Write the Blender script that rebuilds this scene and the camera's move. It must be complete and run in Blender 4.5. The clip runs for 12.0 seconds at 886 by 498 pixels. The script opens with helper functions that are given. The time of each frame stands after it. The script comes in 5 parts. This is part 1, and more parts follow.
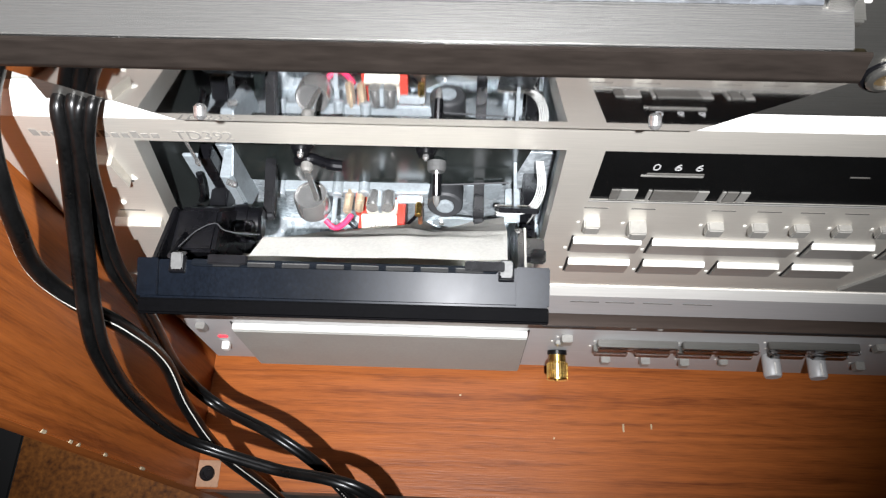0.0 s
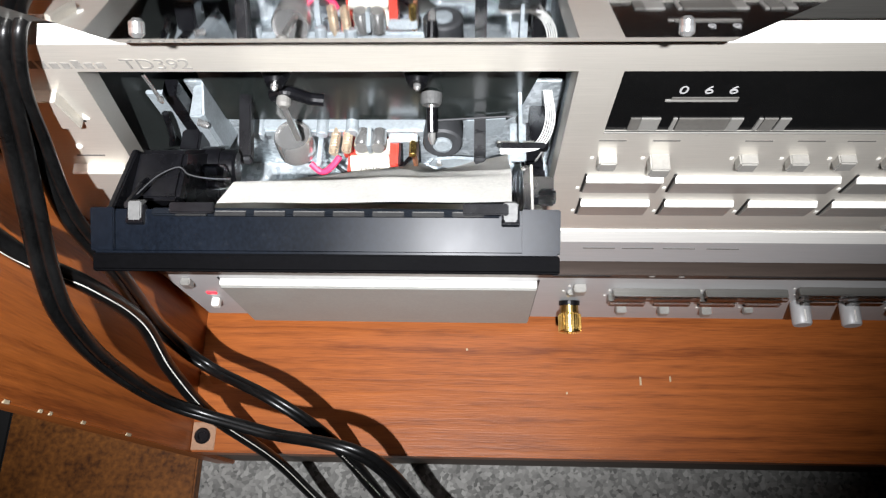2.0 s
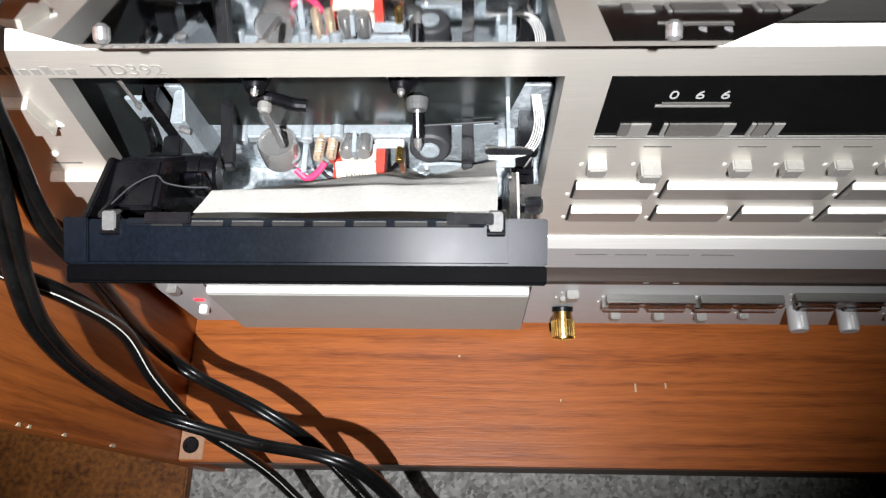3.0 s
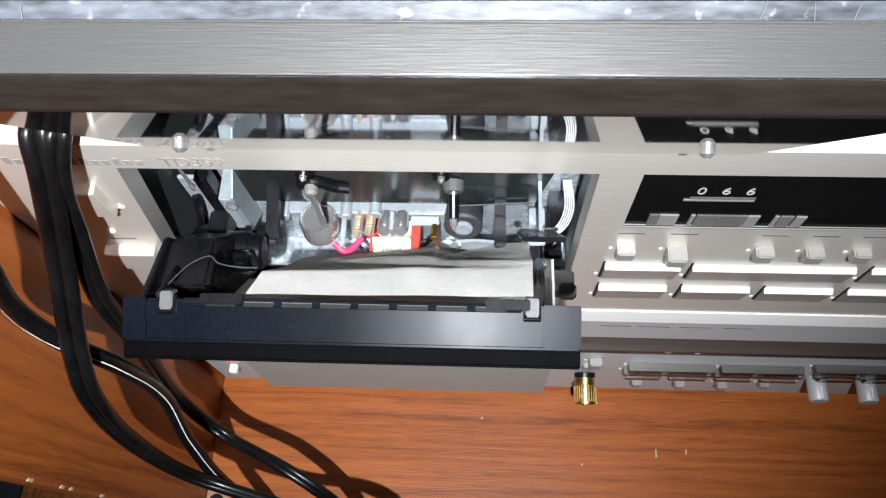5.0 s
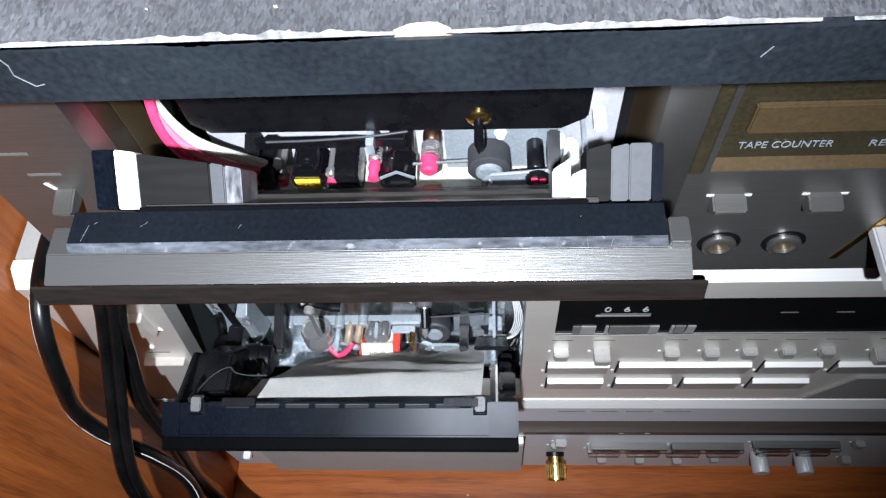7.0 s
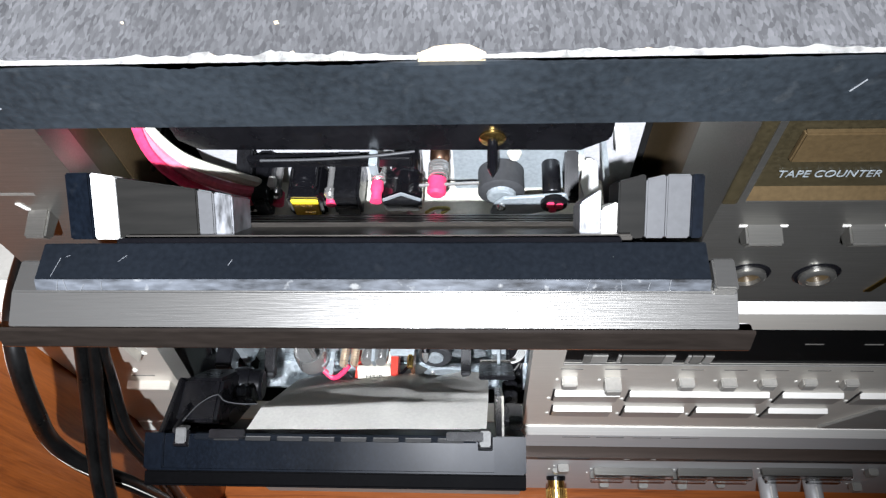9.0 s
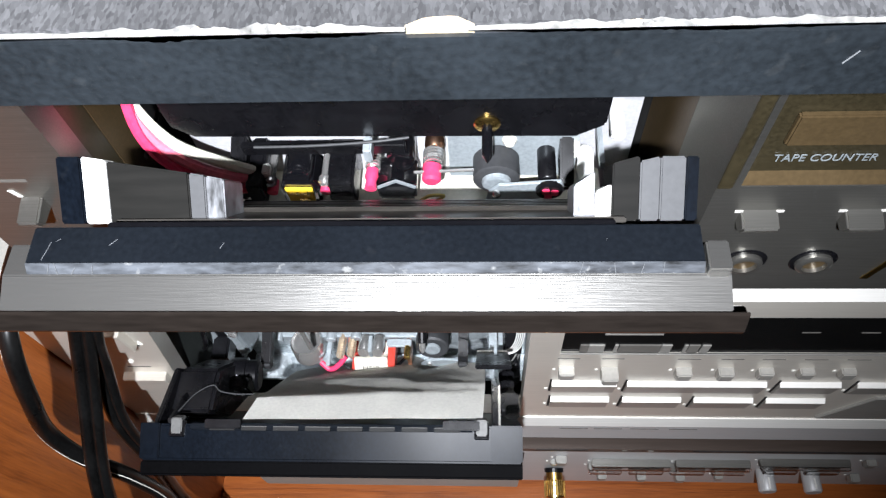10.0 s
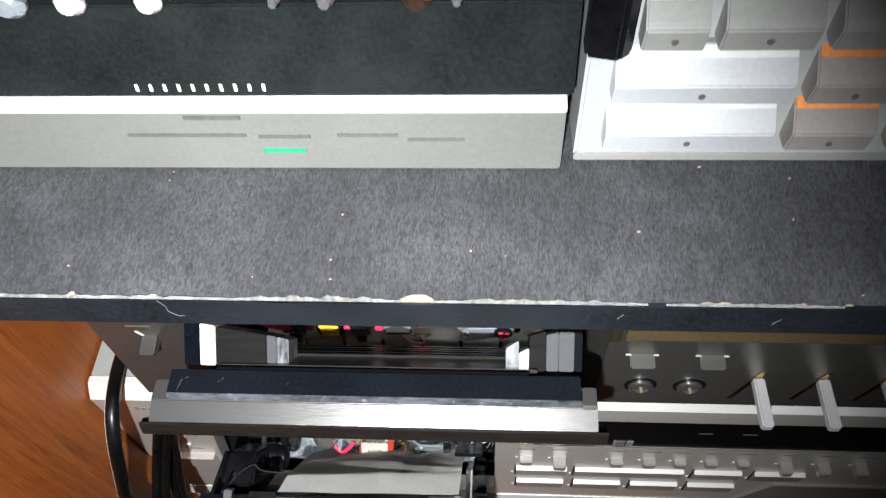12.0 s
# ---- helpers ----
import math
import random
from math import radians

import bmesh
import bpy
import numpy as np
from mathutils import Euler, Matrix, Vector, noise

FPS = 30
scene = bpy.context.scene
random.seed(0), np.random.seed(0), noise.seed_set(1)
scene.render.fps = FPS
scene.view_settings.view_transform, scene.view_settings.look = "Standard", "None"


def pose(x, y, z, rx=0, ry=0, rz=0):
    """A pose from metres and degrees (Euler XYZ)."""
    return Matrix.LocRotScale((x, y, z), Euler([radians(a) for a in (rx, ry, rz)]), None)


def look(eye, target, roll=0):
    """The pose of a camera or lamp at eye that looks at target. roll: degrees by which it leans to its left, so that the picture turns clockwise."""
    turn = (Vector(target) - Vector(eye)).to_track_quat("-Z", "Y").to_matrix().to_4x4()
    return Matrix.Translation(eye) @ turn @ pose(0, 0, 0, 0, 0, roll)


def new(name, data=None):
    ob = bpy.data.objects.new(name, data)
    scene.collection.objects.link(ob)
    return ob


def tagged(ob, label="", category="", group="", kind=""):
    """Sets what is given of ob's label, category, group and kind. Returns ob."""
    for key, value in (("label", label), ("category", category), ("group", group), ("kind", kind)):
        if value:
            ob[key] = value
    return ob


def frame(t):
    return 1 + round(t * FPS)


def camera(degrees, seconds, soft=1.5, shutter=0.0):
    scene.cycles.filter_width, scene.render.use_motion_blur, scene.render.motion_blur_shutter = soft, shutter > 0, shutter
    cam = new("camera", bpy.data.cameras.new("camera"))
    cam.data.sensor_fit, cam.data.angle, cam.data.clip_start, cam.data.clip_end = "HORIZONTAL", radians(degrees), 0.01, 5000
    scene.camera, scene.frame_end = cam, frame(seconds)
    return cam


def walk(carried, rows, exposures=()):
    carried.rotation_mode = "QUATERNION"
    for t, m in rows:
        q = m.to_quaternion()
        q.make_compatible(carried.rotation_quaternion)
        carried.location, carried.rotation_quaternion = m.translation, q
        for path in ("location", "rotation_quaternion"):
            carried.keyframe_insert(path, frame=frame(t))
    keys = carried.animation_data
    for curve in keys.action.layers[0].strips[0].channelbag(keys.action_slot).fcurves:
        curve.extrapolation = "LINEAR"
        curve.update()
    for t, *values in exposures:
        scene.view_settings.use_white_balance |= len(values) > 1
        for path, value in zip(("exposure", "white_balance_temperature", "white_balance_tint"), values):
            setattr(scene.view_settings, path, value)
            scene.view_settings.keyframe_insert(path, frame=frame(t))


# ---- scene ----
cam = camera(60.74, 12.0, soft=1.3, shutter=0.3)
PATH = [
    (0, (0.0000, 0.0401, 0.5091), (-0.0076, 0.1616, 0.2350), -1.77),
    (0.5, (-0.0002, 0.0406, 0.5091), (-0.0074, 0.1613, 0.2345), -1.43),
    (1, (0.0001, 0.0418, 0.5012), (-0.0066, 0.1587, 0.2250), -1.99),
    (1.5, (-0.0004, 0.0421, 0.4862), (-0.0087, 0.1456, 0.2047), -3.65),
    (2, (0.0034, 0.0499, 0.4815), (-0.0080, 0.1530, 0.2000), -5.48),
    (2.5, (0.0069, 0.0515, 0.4782), (-0.0053, 0.1531, 0.1962), -6.50),
    (3, (0.0072, 0.0544, 0.4767), (-0.0039, 0.1577, 0.1953), -5.49),
    (3.5, (0.0035, 0.0592, 0.4795), (-0.0090, 0.1686, 0.2004), -5.30),
    (5.5, (-0.0003, 0.0607, 0.4964), (-0.0175, 0.1803, 0.2218), -6.56),
    (6, (0.0057, 0.0564, 0.5060), (-0.0125, 0.1796, 0.2331), -7.42),
    (6.5, (0.0150, 0.0497, 0.5302), (-0.0020, 0.1876, 0.2643), -6.70),
    (7, (0.0190, 0.0475, 0.5522), (-0.0010, 0.1930, 0.2908), -7.60),
    (9, (0.0135, 0.0618, 0.5416), (-0.0030, 0.2080, 0.2801), -5.71),
    (9.5, (0.0130, 0.0604, 0.5406), (-0.0028, 0.2074, 0.2795), -5.39),
    (10, (0.0147, 0.0600, 0.5396), (-0.0017, 0.2051, 0.2774), -5.85),
    (10.5, (0.0154, 0.0590, 0.5412), (-0.0020, 0.2046, 0.2795), -6.41),
    (11, (0.0191, 0.0510, 0.5662), (0.0045, 0.2054, 0.3093), -4.93),
    (11.5, (0.0245, 0.0411, 0.5985), (0.0072, 0.2052, 0.3481), -5.80),
    (12, (0.0261, 0.0353, 0.6273), (0.0080, 0.2036, 0.3796), -4.55),
]
walk(cam, [(t, look(eye, target, roll)) for t, eye, target, roll in PATH],
     exposures=[(0.0, -0.16, 6350, 10), (1.5, -0.08, 6350, 10), (3.7, -0.18, 6350, 10), (5.5, -0.52, 6000, 10), (6.5, -0.80, 5850, 10), (7.2, -0.75, 5750, 10), (9.0, -0.62, 6100, 10), (10.5, -0.62, 6150, 10), (12.0, -1.22, 6250, 10)])

# ---- world and light: a dark room lit by the phone's own lamp ----
world = bpy.data.worlds.new("room_dark")
scene.world = world
world.use_nodes = True
bg = world.node_tree.nodes["Background"]
bg.inputs[0].default_value, bg.inputs[1].default_value = (0.9, 0.95, 1.0, 1), 0.003
lamp_data = bpy.data.lights.new("torch", "SPOT")
lamp_data.spot_size, lamp_data.spot_blend = radians(69), 1.0
lamp_data.energy, lamp_data.shadow_soft_size, lamp_data.color = 41.0, 0.004, (0.98, 0.98, 1.0)
lamp = new("torch", lamp_data)
lamp.matrix_world = look((0.002, -0.060, 0.680), (-0.038, 0.165, 0.362))


# ---- materials ----
def mat(name, colour, rough=0.5, metal=0.0, var=0.12, scale=60.0, stretch=(1, 1, 1), bump=0.0, fine=900.0,
        dark=None, spec=0.5, coat=0.0, rough_var=0.15, dust=0.0):
    """A surface whose colour and gloss vary at two scales."""
    m = bpy.data.materials.new(name)
    m.use_nodes = True
    nt = m.node_tree
    n, l = nt.nodes, nt.links
    b = n["Principled BSDF"]
    tc = n.new("ShaderNodeTexCoord")
    mp = n.new("ShaderNodeMapping")
    mp.inputs["Scale"].default_value = stretch
    l.new(tc.outputs["Object"], mp.inputs[0])
    big = n.new("ShaderNodeTexNoise")
    big.inputs["Scale"].default_value, big.inputs["Detail"].default_value = scale, 6
    small = n.new("ShaderNodeTexNoise")
    small.inputs["Scale"].default_value, small.inputs["Detail"].default_value = fine, 3
    l.new(mp.outputs[0], big.inputs[0])
    l.new(mp.outputs[0], small.inputs[0])
    mix = n.new("ShaderNodeMix")
    mix.data_type = "RGBA"
    low = dark or tuple(c * (1 - 2 * var) for c in colour)
    high = colour if dark else tuple(min(1, c * (1 + var)) for c in colour)
    mix.inputs[6].default_value, mix.inputs[7].default_value = (*low, 1), (*high, 1)
    add = n.new("ShaderNodeMath")
    add.operation = "ADD"
    half = n.new("ShaderNodeMath")
    half.operation = "MULTIPLY"
    half.inputs[1].default_value = 0.5
    l.new(big.outputs[0], add.inputs[0])
    l.new(small.outputs[0], add.inputs[1])
    l.new(add.outputs[0], half.inputs[0])
    spread = n.new("ShaderNodeMapRange")
    spread.inputs[1].default_value, spread.inputs[2].default_value = 0.35, 0.65
    l.new(half.outputs[0], spread.inputs[0])
    l.new(spread.outputs[0], mix.inputs[0])
    colour_out = mix.outputs[2]
    if dust:
        specks = n.new("ShaderNodeTexNoise")
        specks.inputs["Scale"].default_value, specks.inputs["Detail"].default_value = 420, 4
        l.new(tc.outputs["Object"], specks.inputs[0])
        cut = n.new("ShaderNodeMapRange")
        cut.inputs[1].default_value, cut.inputs[2].default_value = 0.62, 0.72
        cut.inputs[4].default_value = dust
        l.new(specks.outputs[0], cut.inputs[0])
        dm = n.new("ShaderNodeMix")
        dm.data_type = "RGBA"
        dm.inputs[7].default_value = (0.45, 0.45, 0.43, 1)
        l.new(colour_out, dm.inputs[6])
        l.new(cut.outputs[0], dm.inputs[0])
        colour_out = dm.outputs[2]
    l.new(colour_out, b.inputs["Base Color"])
    rr = n.new("ShaderNodeMapRange")
    rr.inputs[3].default_value, rr.inputs[4].default_value = max(0.02, rough - rough_var / 2), min(1, rough + rough_var / 2)
    l.new(big.outputs[0], rr.inputs[0])
    l.new(rr.outputs[0], b.inputs["Roughness"])
    b.inputs["Metallic"].default_value = metal
    b.inputs["Specular IOR Level"].default_value = spec
    b.inputs["Coat Weight"].default_value = coat
    if bump:
        bp = n.new("ShaderNodeBump")
        bp.inputs["Strength"].default_value, bp.inputs["Distance"].default_value = bump, 0.0006
        l.new(half.outputs[0], bp.inputs["Height"])
        l.new(bp.outputs[0], b.inputs["Normal"])
    return m


def wood(name, along, tint=1.0):
    """Orange-brown veneer: long streaks, pores and broad figure along one axis."""
    m = bpy.data.materials.new(name)
    m.use_nodes = True
    n, l = m.node_tree.nodes, m.node_tree.links
    b = n["Principled BSDF"]
    tc = n.new("ShaderNodeTexCoord")
    mp = n.new("ShaderNodeMapping")
    s = [1.0, 1.0, 1.0]
    s["xyz".index(along)] = 0.055
    mp.inputs["Scale"].default_value = s
    l.new(tc.outputs["Object"], mp.inputs[0])
    warp = n.new("ShaderNodeTexNoise")
    warp.inputs["Scale"].default_value, warp.inputs["Detail"].default_value = 40, 3
    l.new(mp.outputs[0], warp.inputs[0])
    streak = n.new("ShaderNodeTexNoise")
    streak.inputs["Scale"].default_value, streak.inputs["Detail"].default_value = 210, 8
    streak.inputs["Distortion"].default_value = 0.6
    l.new(mp.outputs[0], streak.inputs[0])
    pores = n.new("ShaderNodeTexNoise")
    pores.inputs["Scale"].default_value, pores.inputs["Detail"].default_value = 1500, 3
    l.new(mp.outputs[0], pores.inputs[0])
    ramp = n.new("ShaderNodeValToRGB")
    ramp.color_ramp.elements[0].position, ramp.color_ramp.elements[1].position = 0.40, 0.78
    ramp.color_ramp.elements[0].color = (0.145 * tint, 0.036 * tint, 0.0075 * tint, 1)
    ramp.color_ramp.elements[1].color = (0.39 * tint, 0.112 * tint, 0.022 * tint, 1)
    mid = ramp.color_ramp.elements.new(0.55)
    mid.color = (0.265 * tint, 0.073 * tint, 0.0145 * tint, 1)
    a1 = n.new("ShaderNodeMath")
    a1.operation = "MULTIPLY_ADD"
    a1.inputs[1].default_value = 0.46
    a2 = n.new("ShaderNodeMath")
    a2.operation = "MULTIPLY_ADD"
    a2.inputs[1].default_value = 0.25
    l.new(streak.outputs[0], a1.inputs[0])
    l.new(warp.outputs[0], a2.inputs[0])
    pm = n.new("ShaderNodeMath")
    pm.operation = "MULTIPLY"
    pm.inputs[1].default_value = 0.36
    l.new(pores.outputs[0], pm.inputs[0])
    l.new(pm.outputs[0], a2.inputs[2])
    rings = n.new("ShaderNodeTexWave")
    rings.wave_type, rings.bands_direction = "BANDS", "Y"
    rings.inputs["Scale"].default_value, rings.inputs["Distortion"].default_value = 48, 14
    rings.inputs["Detail"].default_value, rings.inputs["Detail Scale"].default_value = 3, 0.5
    l.new(mp.outputs[0], rings.inputs[0])
    rm = n.new("ShaderNodeMath")
    rm.operation = "MULTIPLY_ADD"
    rm.inputs[1].default_value = 0.055
    l.new(rings.outputs[1], rm.inputs[0])
    l.new(a2.outputs[0], rm.inputs[2])
    l.new(rm.outputs[0], a1.inputs[2])
    l.new(a1.outputs[0], ramp.inputs[0])
    l.new(ramp.outputs[0], b.inputs["Base Color"])
    b.inputs["Roughness"].default_value = 0.38
    b.inputs["Specular IOR Level"].default_value = 0.3
    bp = n.new("ShaderNodeBump")
    bp.inputs["Strength"].default_value, bp.inputs["Distance"].default_value = 0.45, 0.0005
    l.new(a1.outputs[0], bp.inputs["Height"])
    l.new(bp.outputs[0], b.inputs["Normal"])
    return m


def clear(name, tint, rough=0.05, ior=1.49):
    m = bpy.data.materials.new(name)
    m.use_nodes = True
    b = m.node_tree.nodes["Principled BSDF"]
    b.inputs["Base Color"].default_value = (*tint, 1)
    b.inputs["Transmission Weight"].default_value = 1.0
    b.inputs["Roughness"].default_value, b.inputs["IOR"].default_value = rough, ior
    return m


def speckle(name, low, high, scale, rough, metal=0.0, bump=0.0, stretch=(1, 1, 1), patch=0.0):
    """Crystal-like flecks: galvanised sheet, carpet yarn, felt."""
    m = bpy.data.materials.new(name)
    m.use_nodes = True
    n, l = m.node_tree.nodes, m.node_tree.links
    b = n["Principled BSDF"]
    tc = n.new("ShaderNodeTexCoord")
    v = n.new("ShaderNodeTexVoronoi")
    v.inputs["Scale"].default_value = scale
    nz = n.new("ShaderNodeTexNoise")
    nz.inputs["Scale"].default_value, nz.inputs["Detail"].default_value = scale * 0.12, 5
    mp = n.new("ShaderNodeMapping")
    mp.inputs["Scale"].default_value = stretch
    l.new(tc.outputs["Object"], mp.inputs[0])
    l.new(mp.outputs[0], v.inputs[0])
    l.new(mp.outputs[0], nz.inputs[0])
    bw = n.new("ShaderNodeRGBToBW")
    l.new(v.outputs["Color"], bw.inputs[0])
    mul = n.new("ShaderNodeMath")
    mul.operation = "MULTIPLY_ADD"
    mul.inputs[1].default_value = 0.65
    sc = n.new("ShaderNodeMath")
    sc.operation = "MULTIPLY"
    sc.inputs[1].default_value = 0.4
    l.new(nz.outputs[0], sc.inputs[0])
    l.new(bw.outputs[0], mul.inputs[0])
    l.new(sc.outputs[0], mul.inputs[2])
    mix = n.new("ShaderNodeMix")
    mix.data_type = "RGBA"
    mix.inputs[6].default_value, mix.inputs[7].default_value = (*low, 1), (*high, 1)
    rub = n.new("ShaderNodeTexNoise")
    rub.inputs["Scale"].default_value, rub.inputs["Detail"].default_value = 38, 7
    l.new(tc.outputs["Object"], rub.inputs[0])
    spread = n.new("ShaderNodeMapRange")
    spread.inputs[1].default_value, spread.inputs[2].default_value = 0.42, 0.72
    spread.inputs[3].default_value, spread.inputs[4].default_value = 1.0 - 0.5 * patch, 1.0 + patch
    l.new(rub.outputs[0], spread.inputs[0])
    worn = n.new("ShaderNodeMath")
    worn.operation = "MULTIPLY"
    l.new(mul.outputs[0], worn.inputs[0])
    l.new(spread.outputs[0], worn.inputs[1])
    l.new(worn.outputs[0], mix.inputs[0])
    l.new(mix.outputs[2], b.inputs["Base Color"])
    b.inputs["Roughness"].default_value, b.inputs["Metallic"].default_value = rough, metal
    if bump:
        bp = n.new("ShaderNodeBump")
        bp.inputs["Strength"].default_value, bp.inputs["Distance"].default_value = bump, 0.001
        l.new(mul.outputs[0], bp.inputs["Height"])
        l.new(bp.outputs[0], b.inputs["Normal"])
    return m


WOOD_X = wood("wood_veneer_level", "x")
WOOD_Z = wood("wood_veneer_upright", "z", 0.95)
BROWN = mat("brown_board", (0.27, 0.095, 0.018), 0.5, var=0.3, scale=28, dark=(0.06, 0.020, 0.006), fine=300, spec=0.3)
CARPET = speckle("grey_carpet", (0.004, 0.004, 0.004), (0.44, 0.43, 0.40), 430, 0.95, bump=1.0)
FELT = speckle("black_felt", (0.004, 0.004, 0.005), (0.085, 0.085, 0.088), 2600, 0.75, bump=0.8, stretch=(1, 0.4, 1), patch=0.35)
EDGE = mat("black_edging", (0.011, 0.014, 0.017), 0.42, var=0.25, scale=50, dust=0.012, bump=0.15)
CHIP = mat("bare_chipboard", (0.42, 0.34, 0.22), 0.85, scale=500, bump=0.6)
ALU = mat("champagne_aluminium", (0.60, 0.565, 0.50), 0.36, metal=0.55, var=0.05, scale=25, stretch=(0.03, 1, 1), fine=2500, bump=0.04)
# lighter copy of the champagne aluminium: lamp light on edges, put into the colour
ALU_LIT = mat("lit_aluminium", (0.80, 0.78, 0.73), 0.4, metal=0.3, var=0.05, scale=30, stretch=(0.05, 1, 1))
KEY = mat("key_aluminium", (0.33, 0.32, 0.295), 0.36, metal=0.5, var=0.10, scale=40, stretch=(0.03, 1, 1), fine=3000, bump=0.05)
LOWGREY = mat("lower_silver_grey", (0.42, 0.415, 0.41), 0.45, metal=0.15, var=0.05, scale=30, stretch=(0.04, 1, 1), fine=2500)
SILVER = mat("brushed_silver_door", (0.46, 0.45, 0.425), 0.21, metal=0.92, var=0.04, scale=30, stretch=(0.03, 1, 1), fine=4500, bump=0.12, rough_var=0.08)
STEEL = mat("brushed_dark_silver", (0.25, 0.243, 0.222), 0.33, metal=0.88, var=0.08, scale=30, stretch=(0.03, 1, 1), fine=2600, bump=0.05, dust=0.08)
BLACK = mat("black_plastic", (0.0045, 0.0045, 0.0055), 0.28, var=0.25, scale=120, spec=0.32)
BLACK_TOP = mat("scuffed_black_plastic", (0.003, 0.0045, 0.0075), 0.30, var=0.25, scale=30, stretch=(1.2, 0.8, 0.8), rough_var=0.16, spec=0.06, dust=0.004)
# extra black keeps the door's down-facing front dark, as if in shade
NIGHT = mat("shaded_black_underside", (0.0012, 0.0012, 0.0015), 0.6, var=0.2, spec=0.02)
STREAKY = mat("streaky_smoked_plastic", (0.010, 0.0095, 0.0085), 0.6, var=0.5, scale=70, stretch=(0.12, 1, 1), dark=(0.004, 0.004, 0.0035), fine=500, spec=0.06)
BUTTON = mat("satin_button", (0.30, 0.29, 0.265), 0.4, metal=0.35, var=0.06, scale=60)
GLOSS = mat("black_gloss_acrylic", (0.004, 0.004, 0.005), 0.07, var=0.1, scale=40, spec=0.8, coat=0.6, rough_var=0.04)
BAYWALL = mat("dark_satin_wall", (0.014, 0.016, 0.015), 0.38, var=0.15, scale=30, spec=0.4)
REEL = mat("satin_black_sheet", (0.013, 0.016, 0.015), 0.24, var=0.2, scale=60, spec=0.6)
DARK = mat("dark_interior", (0.005, 0.005, 0.005), 0.55, var=0.2)
WINDOW = mat("black_display_glass", (0.004, 0.004, 0.004), 0.15, var=0.1, spec=0.05, rough_var=0.02)
OLIVE = mat("smoked_window", (0.032, 0.026, 0.014), 0.3, var=0.2, scale=20, spec=0.4)
BROWNBAY = mat("bronze_bay_side", (0.10, 0.068, 0.032), 0.4, metal=0.4, scale=30)
GALV = speckle("galvanised_sheet", (0.17, 0.20, 0.22), (0.74, 0.79, 0.81), 620, 0.42, metal=0.55)
GREYMET = mat("grey_cast_metal", (0.36, 0.40, 0.42), 0.42, metal=0.4, scale=80)
CHROME = mat("chrome", (0.68, 0.67, 0.65), 0.22, metal=0.86, var=0.05, rough_var=0.08)
MIRROR = mat("mirror_acrylic", (0.60, 0.60, 0.61), 0.035, metal=1.0, var=0.03, scale=30, rough_var=0.03)
WORN = mat("worn_pale_edge", (0.36, 0.355, 0.335), 0.8, scale=300, var=0.25, bump=0.4)
RIBBED = mat("smoky_ribbed_plate", (0.10, 0.092, 0.082), 0.3, metal=0.7, var=0.2, scale=60, stretch=(0.05, 1, 1), fine=2500)
SPRINGY = mat("pale_spring_brass", (0.62, 0.50, 0.36), 0.3, metal=0.6, var=0.08)
CHASSIS = mat("grey_chassis_plate", (0.52, 0.52, 0.54), 0.45, metal=0.2, var=0.08, scale=90)
EDGEBROWN = mat("smoky_acrylic_edge", (0.012, 0.0095, 0.008), 0.16, var=0.2, scale=25, stretch=(0.15, 1, 1), spec=0.35, rough_var=0.1)
PIANO = mat("dull_black_face", (0.006, 0.0075, 0.010), 0.34, dust=0.004, var=0.15, scale=30, spec=0.08, rough_var=0.10)
SCUFFED = mat("scuffed_grey_bevel", (0.055, 0.060, 0.068), 0.38, var=0.45, scale=160, stretch=(0.3, 1, 1), dust=0.25, bump=0.1)
DULLCLIP = mat("dull_steel", (0.10, 0.10, 0.097), 0.55, metal=0.2, spec=0.2)
CLOUDY = mat("cloudy_plastic", (0.17, 0.175, 0.185), 0.35, var=0.45, scale=120, stretch=(1, 0.3, 0.3))
FLAPGREY = mat("beige_grey_flap", (0.165, 0.165, 0.148), 0.5, var=0.06, scale=30)
SCUFF = mat("pale_scuff", (0.10, 0.105, 0.11), 0.7)
# black for the sheet added where the floor goes dark
DARK_AREA = mat("dark_area_black", (0.006, 0.006, 0.006), 0.8, scale=90)
BRASS = mat("brass", (0.78, 0.52, 0.16), 0.26, metal=1.0, var=0.08, scale=200)
COPPER = mat("copper_screw", (0.70, 0.42, 0.28), 0.3, metal=1.0)
RED = mat("red_plastic", (0.50, 0.05, 0.032), 0.35, scale=200)
PINK = mat("red_sleeve", (0.78, 0.045, 0.13), 0.4, scale=200)
YELLOW = mat("yellow_sticker", (0.86, 0.62, 0.03), 0.5, var=0.05)
RUBBER = mat("grey_rubber", (0.03, 0.031, 0.033), 0.6, scale=200)
WHITE = mat("white_plastic", (0.66, 0.66, 0.63), 0.4, var=0.04)
CREAM = mat("cream_plastic", (0.66, 0.64, 0.55), 0.45, var=0.06)
PAPER = mat("white_paper", (0.80, 0.79, 0.74), 0.8, var=0.05, scale=70, bump=0.2)
CABLE = mat("black_cable_sheath", (0.004, 0.004, 0.004), 0.30, var=0.3, scale=90, bump=0.05, spec=0.35)
STRIPE = mat("white_cable_stripe", (0.65, 0.65, 0.58), 0.45)
PRINT = mat("dark_print", (0.10, 0.095, 0.085), 0.5)
GREYPRINT = mat("grey_print", (0.22, 0.21, 0.19), 0.5)
PALE = mat("pale_print", (0.75, 0.74, 0.68), 0.5)
GREEN = mat("green_print", (0.03, 0.30, 0.13), 0.5)
ORANGE = mat("orange_print", (0.85, 0.30, 0.08), 0.5)
UPGREY = mat("warm_light_grey_paint", (0.29, 0.29, 0.265), 0.5, var=0.05, scale=60)
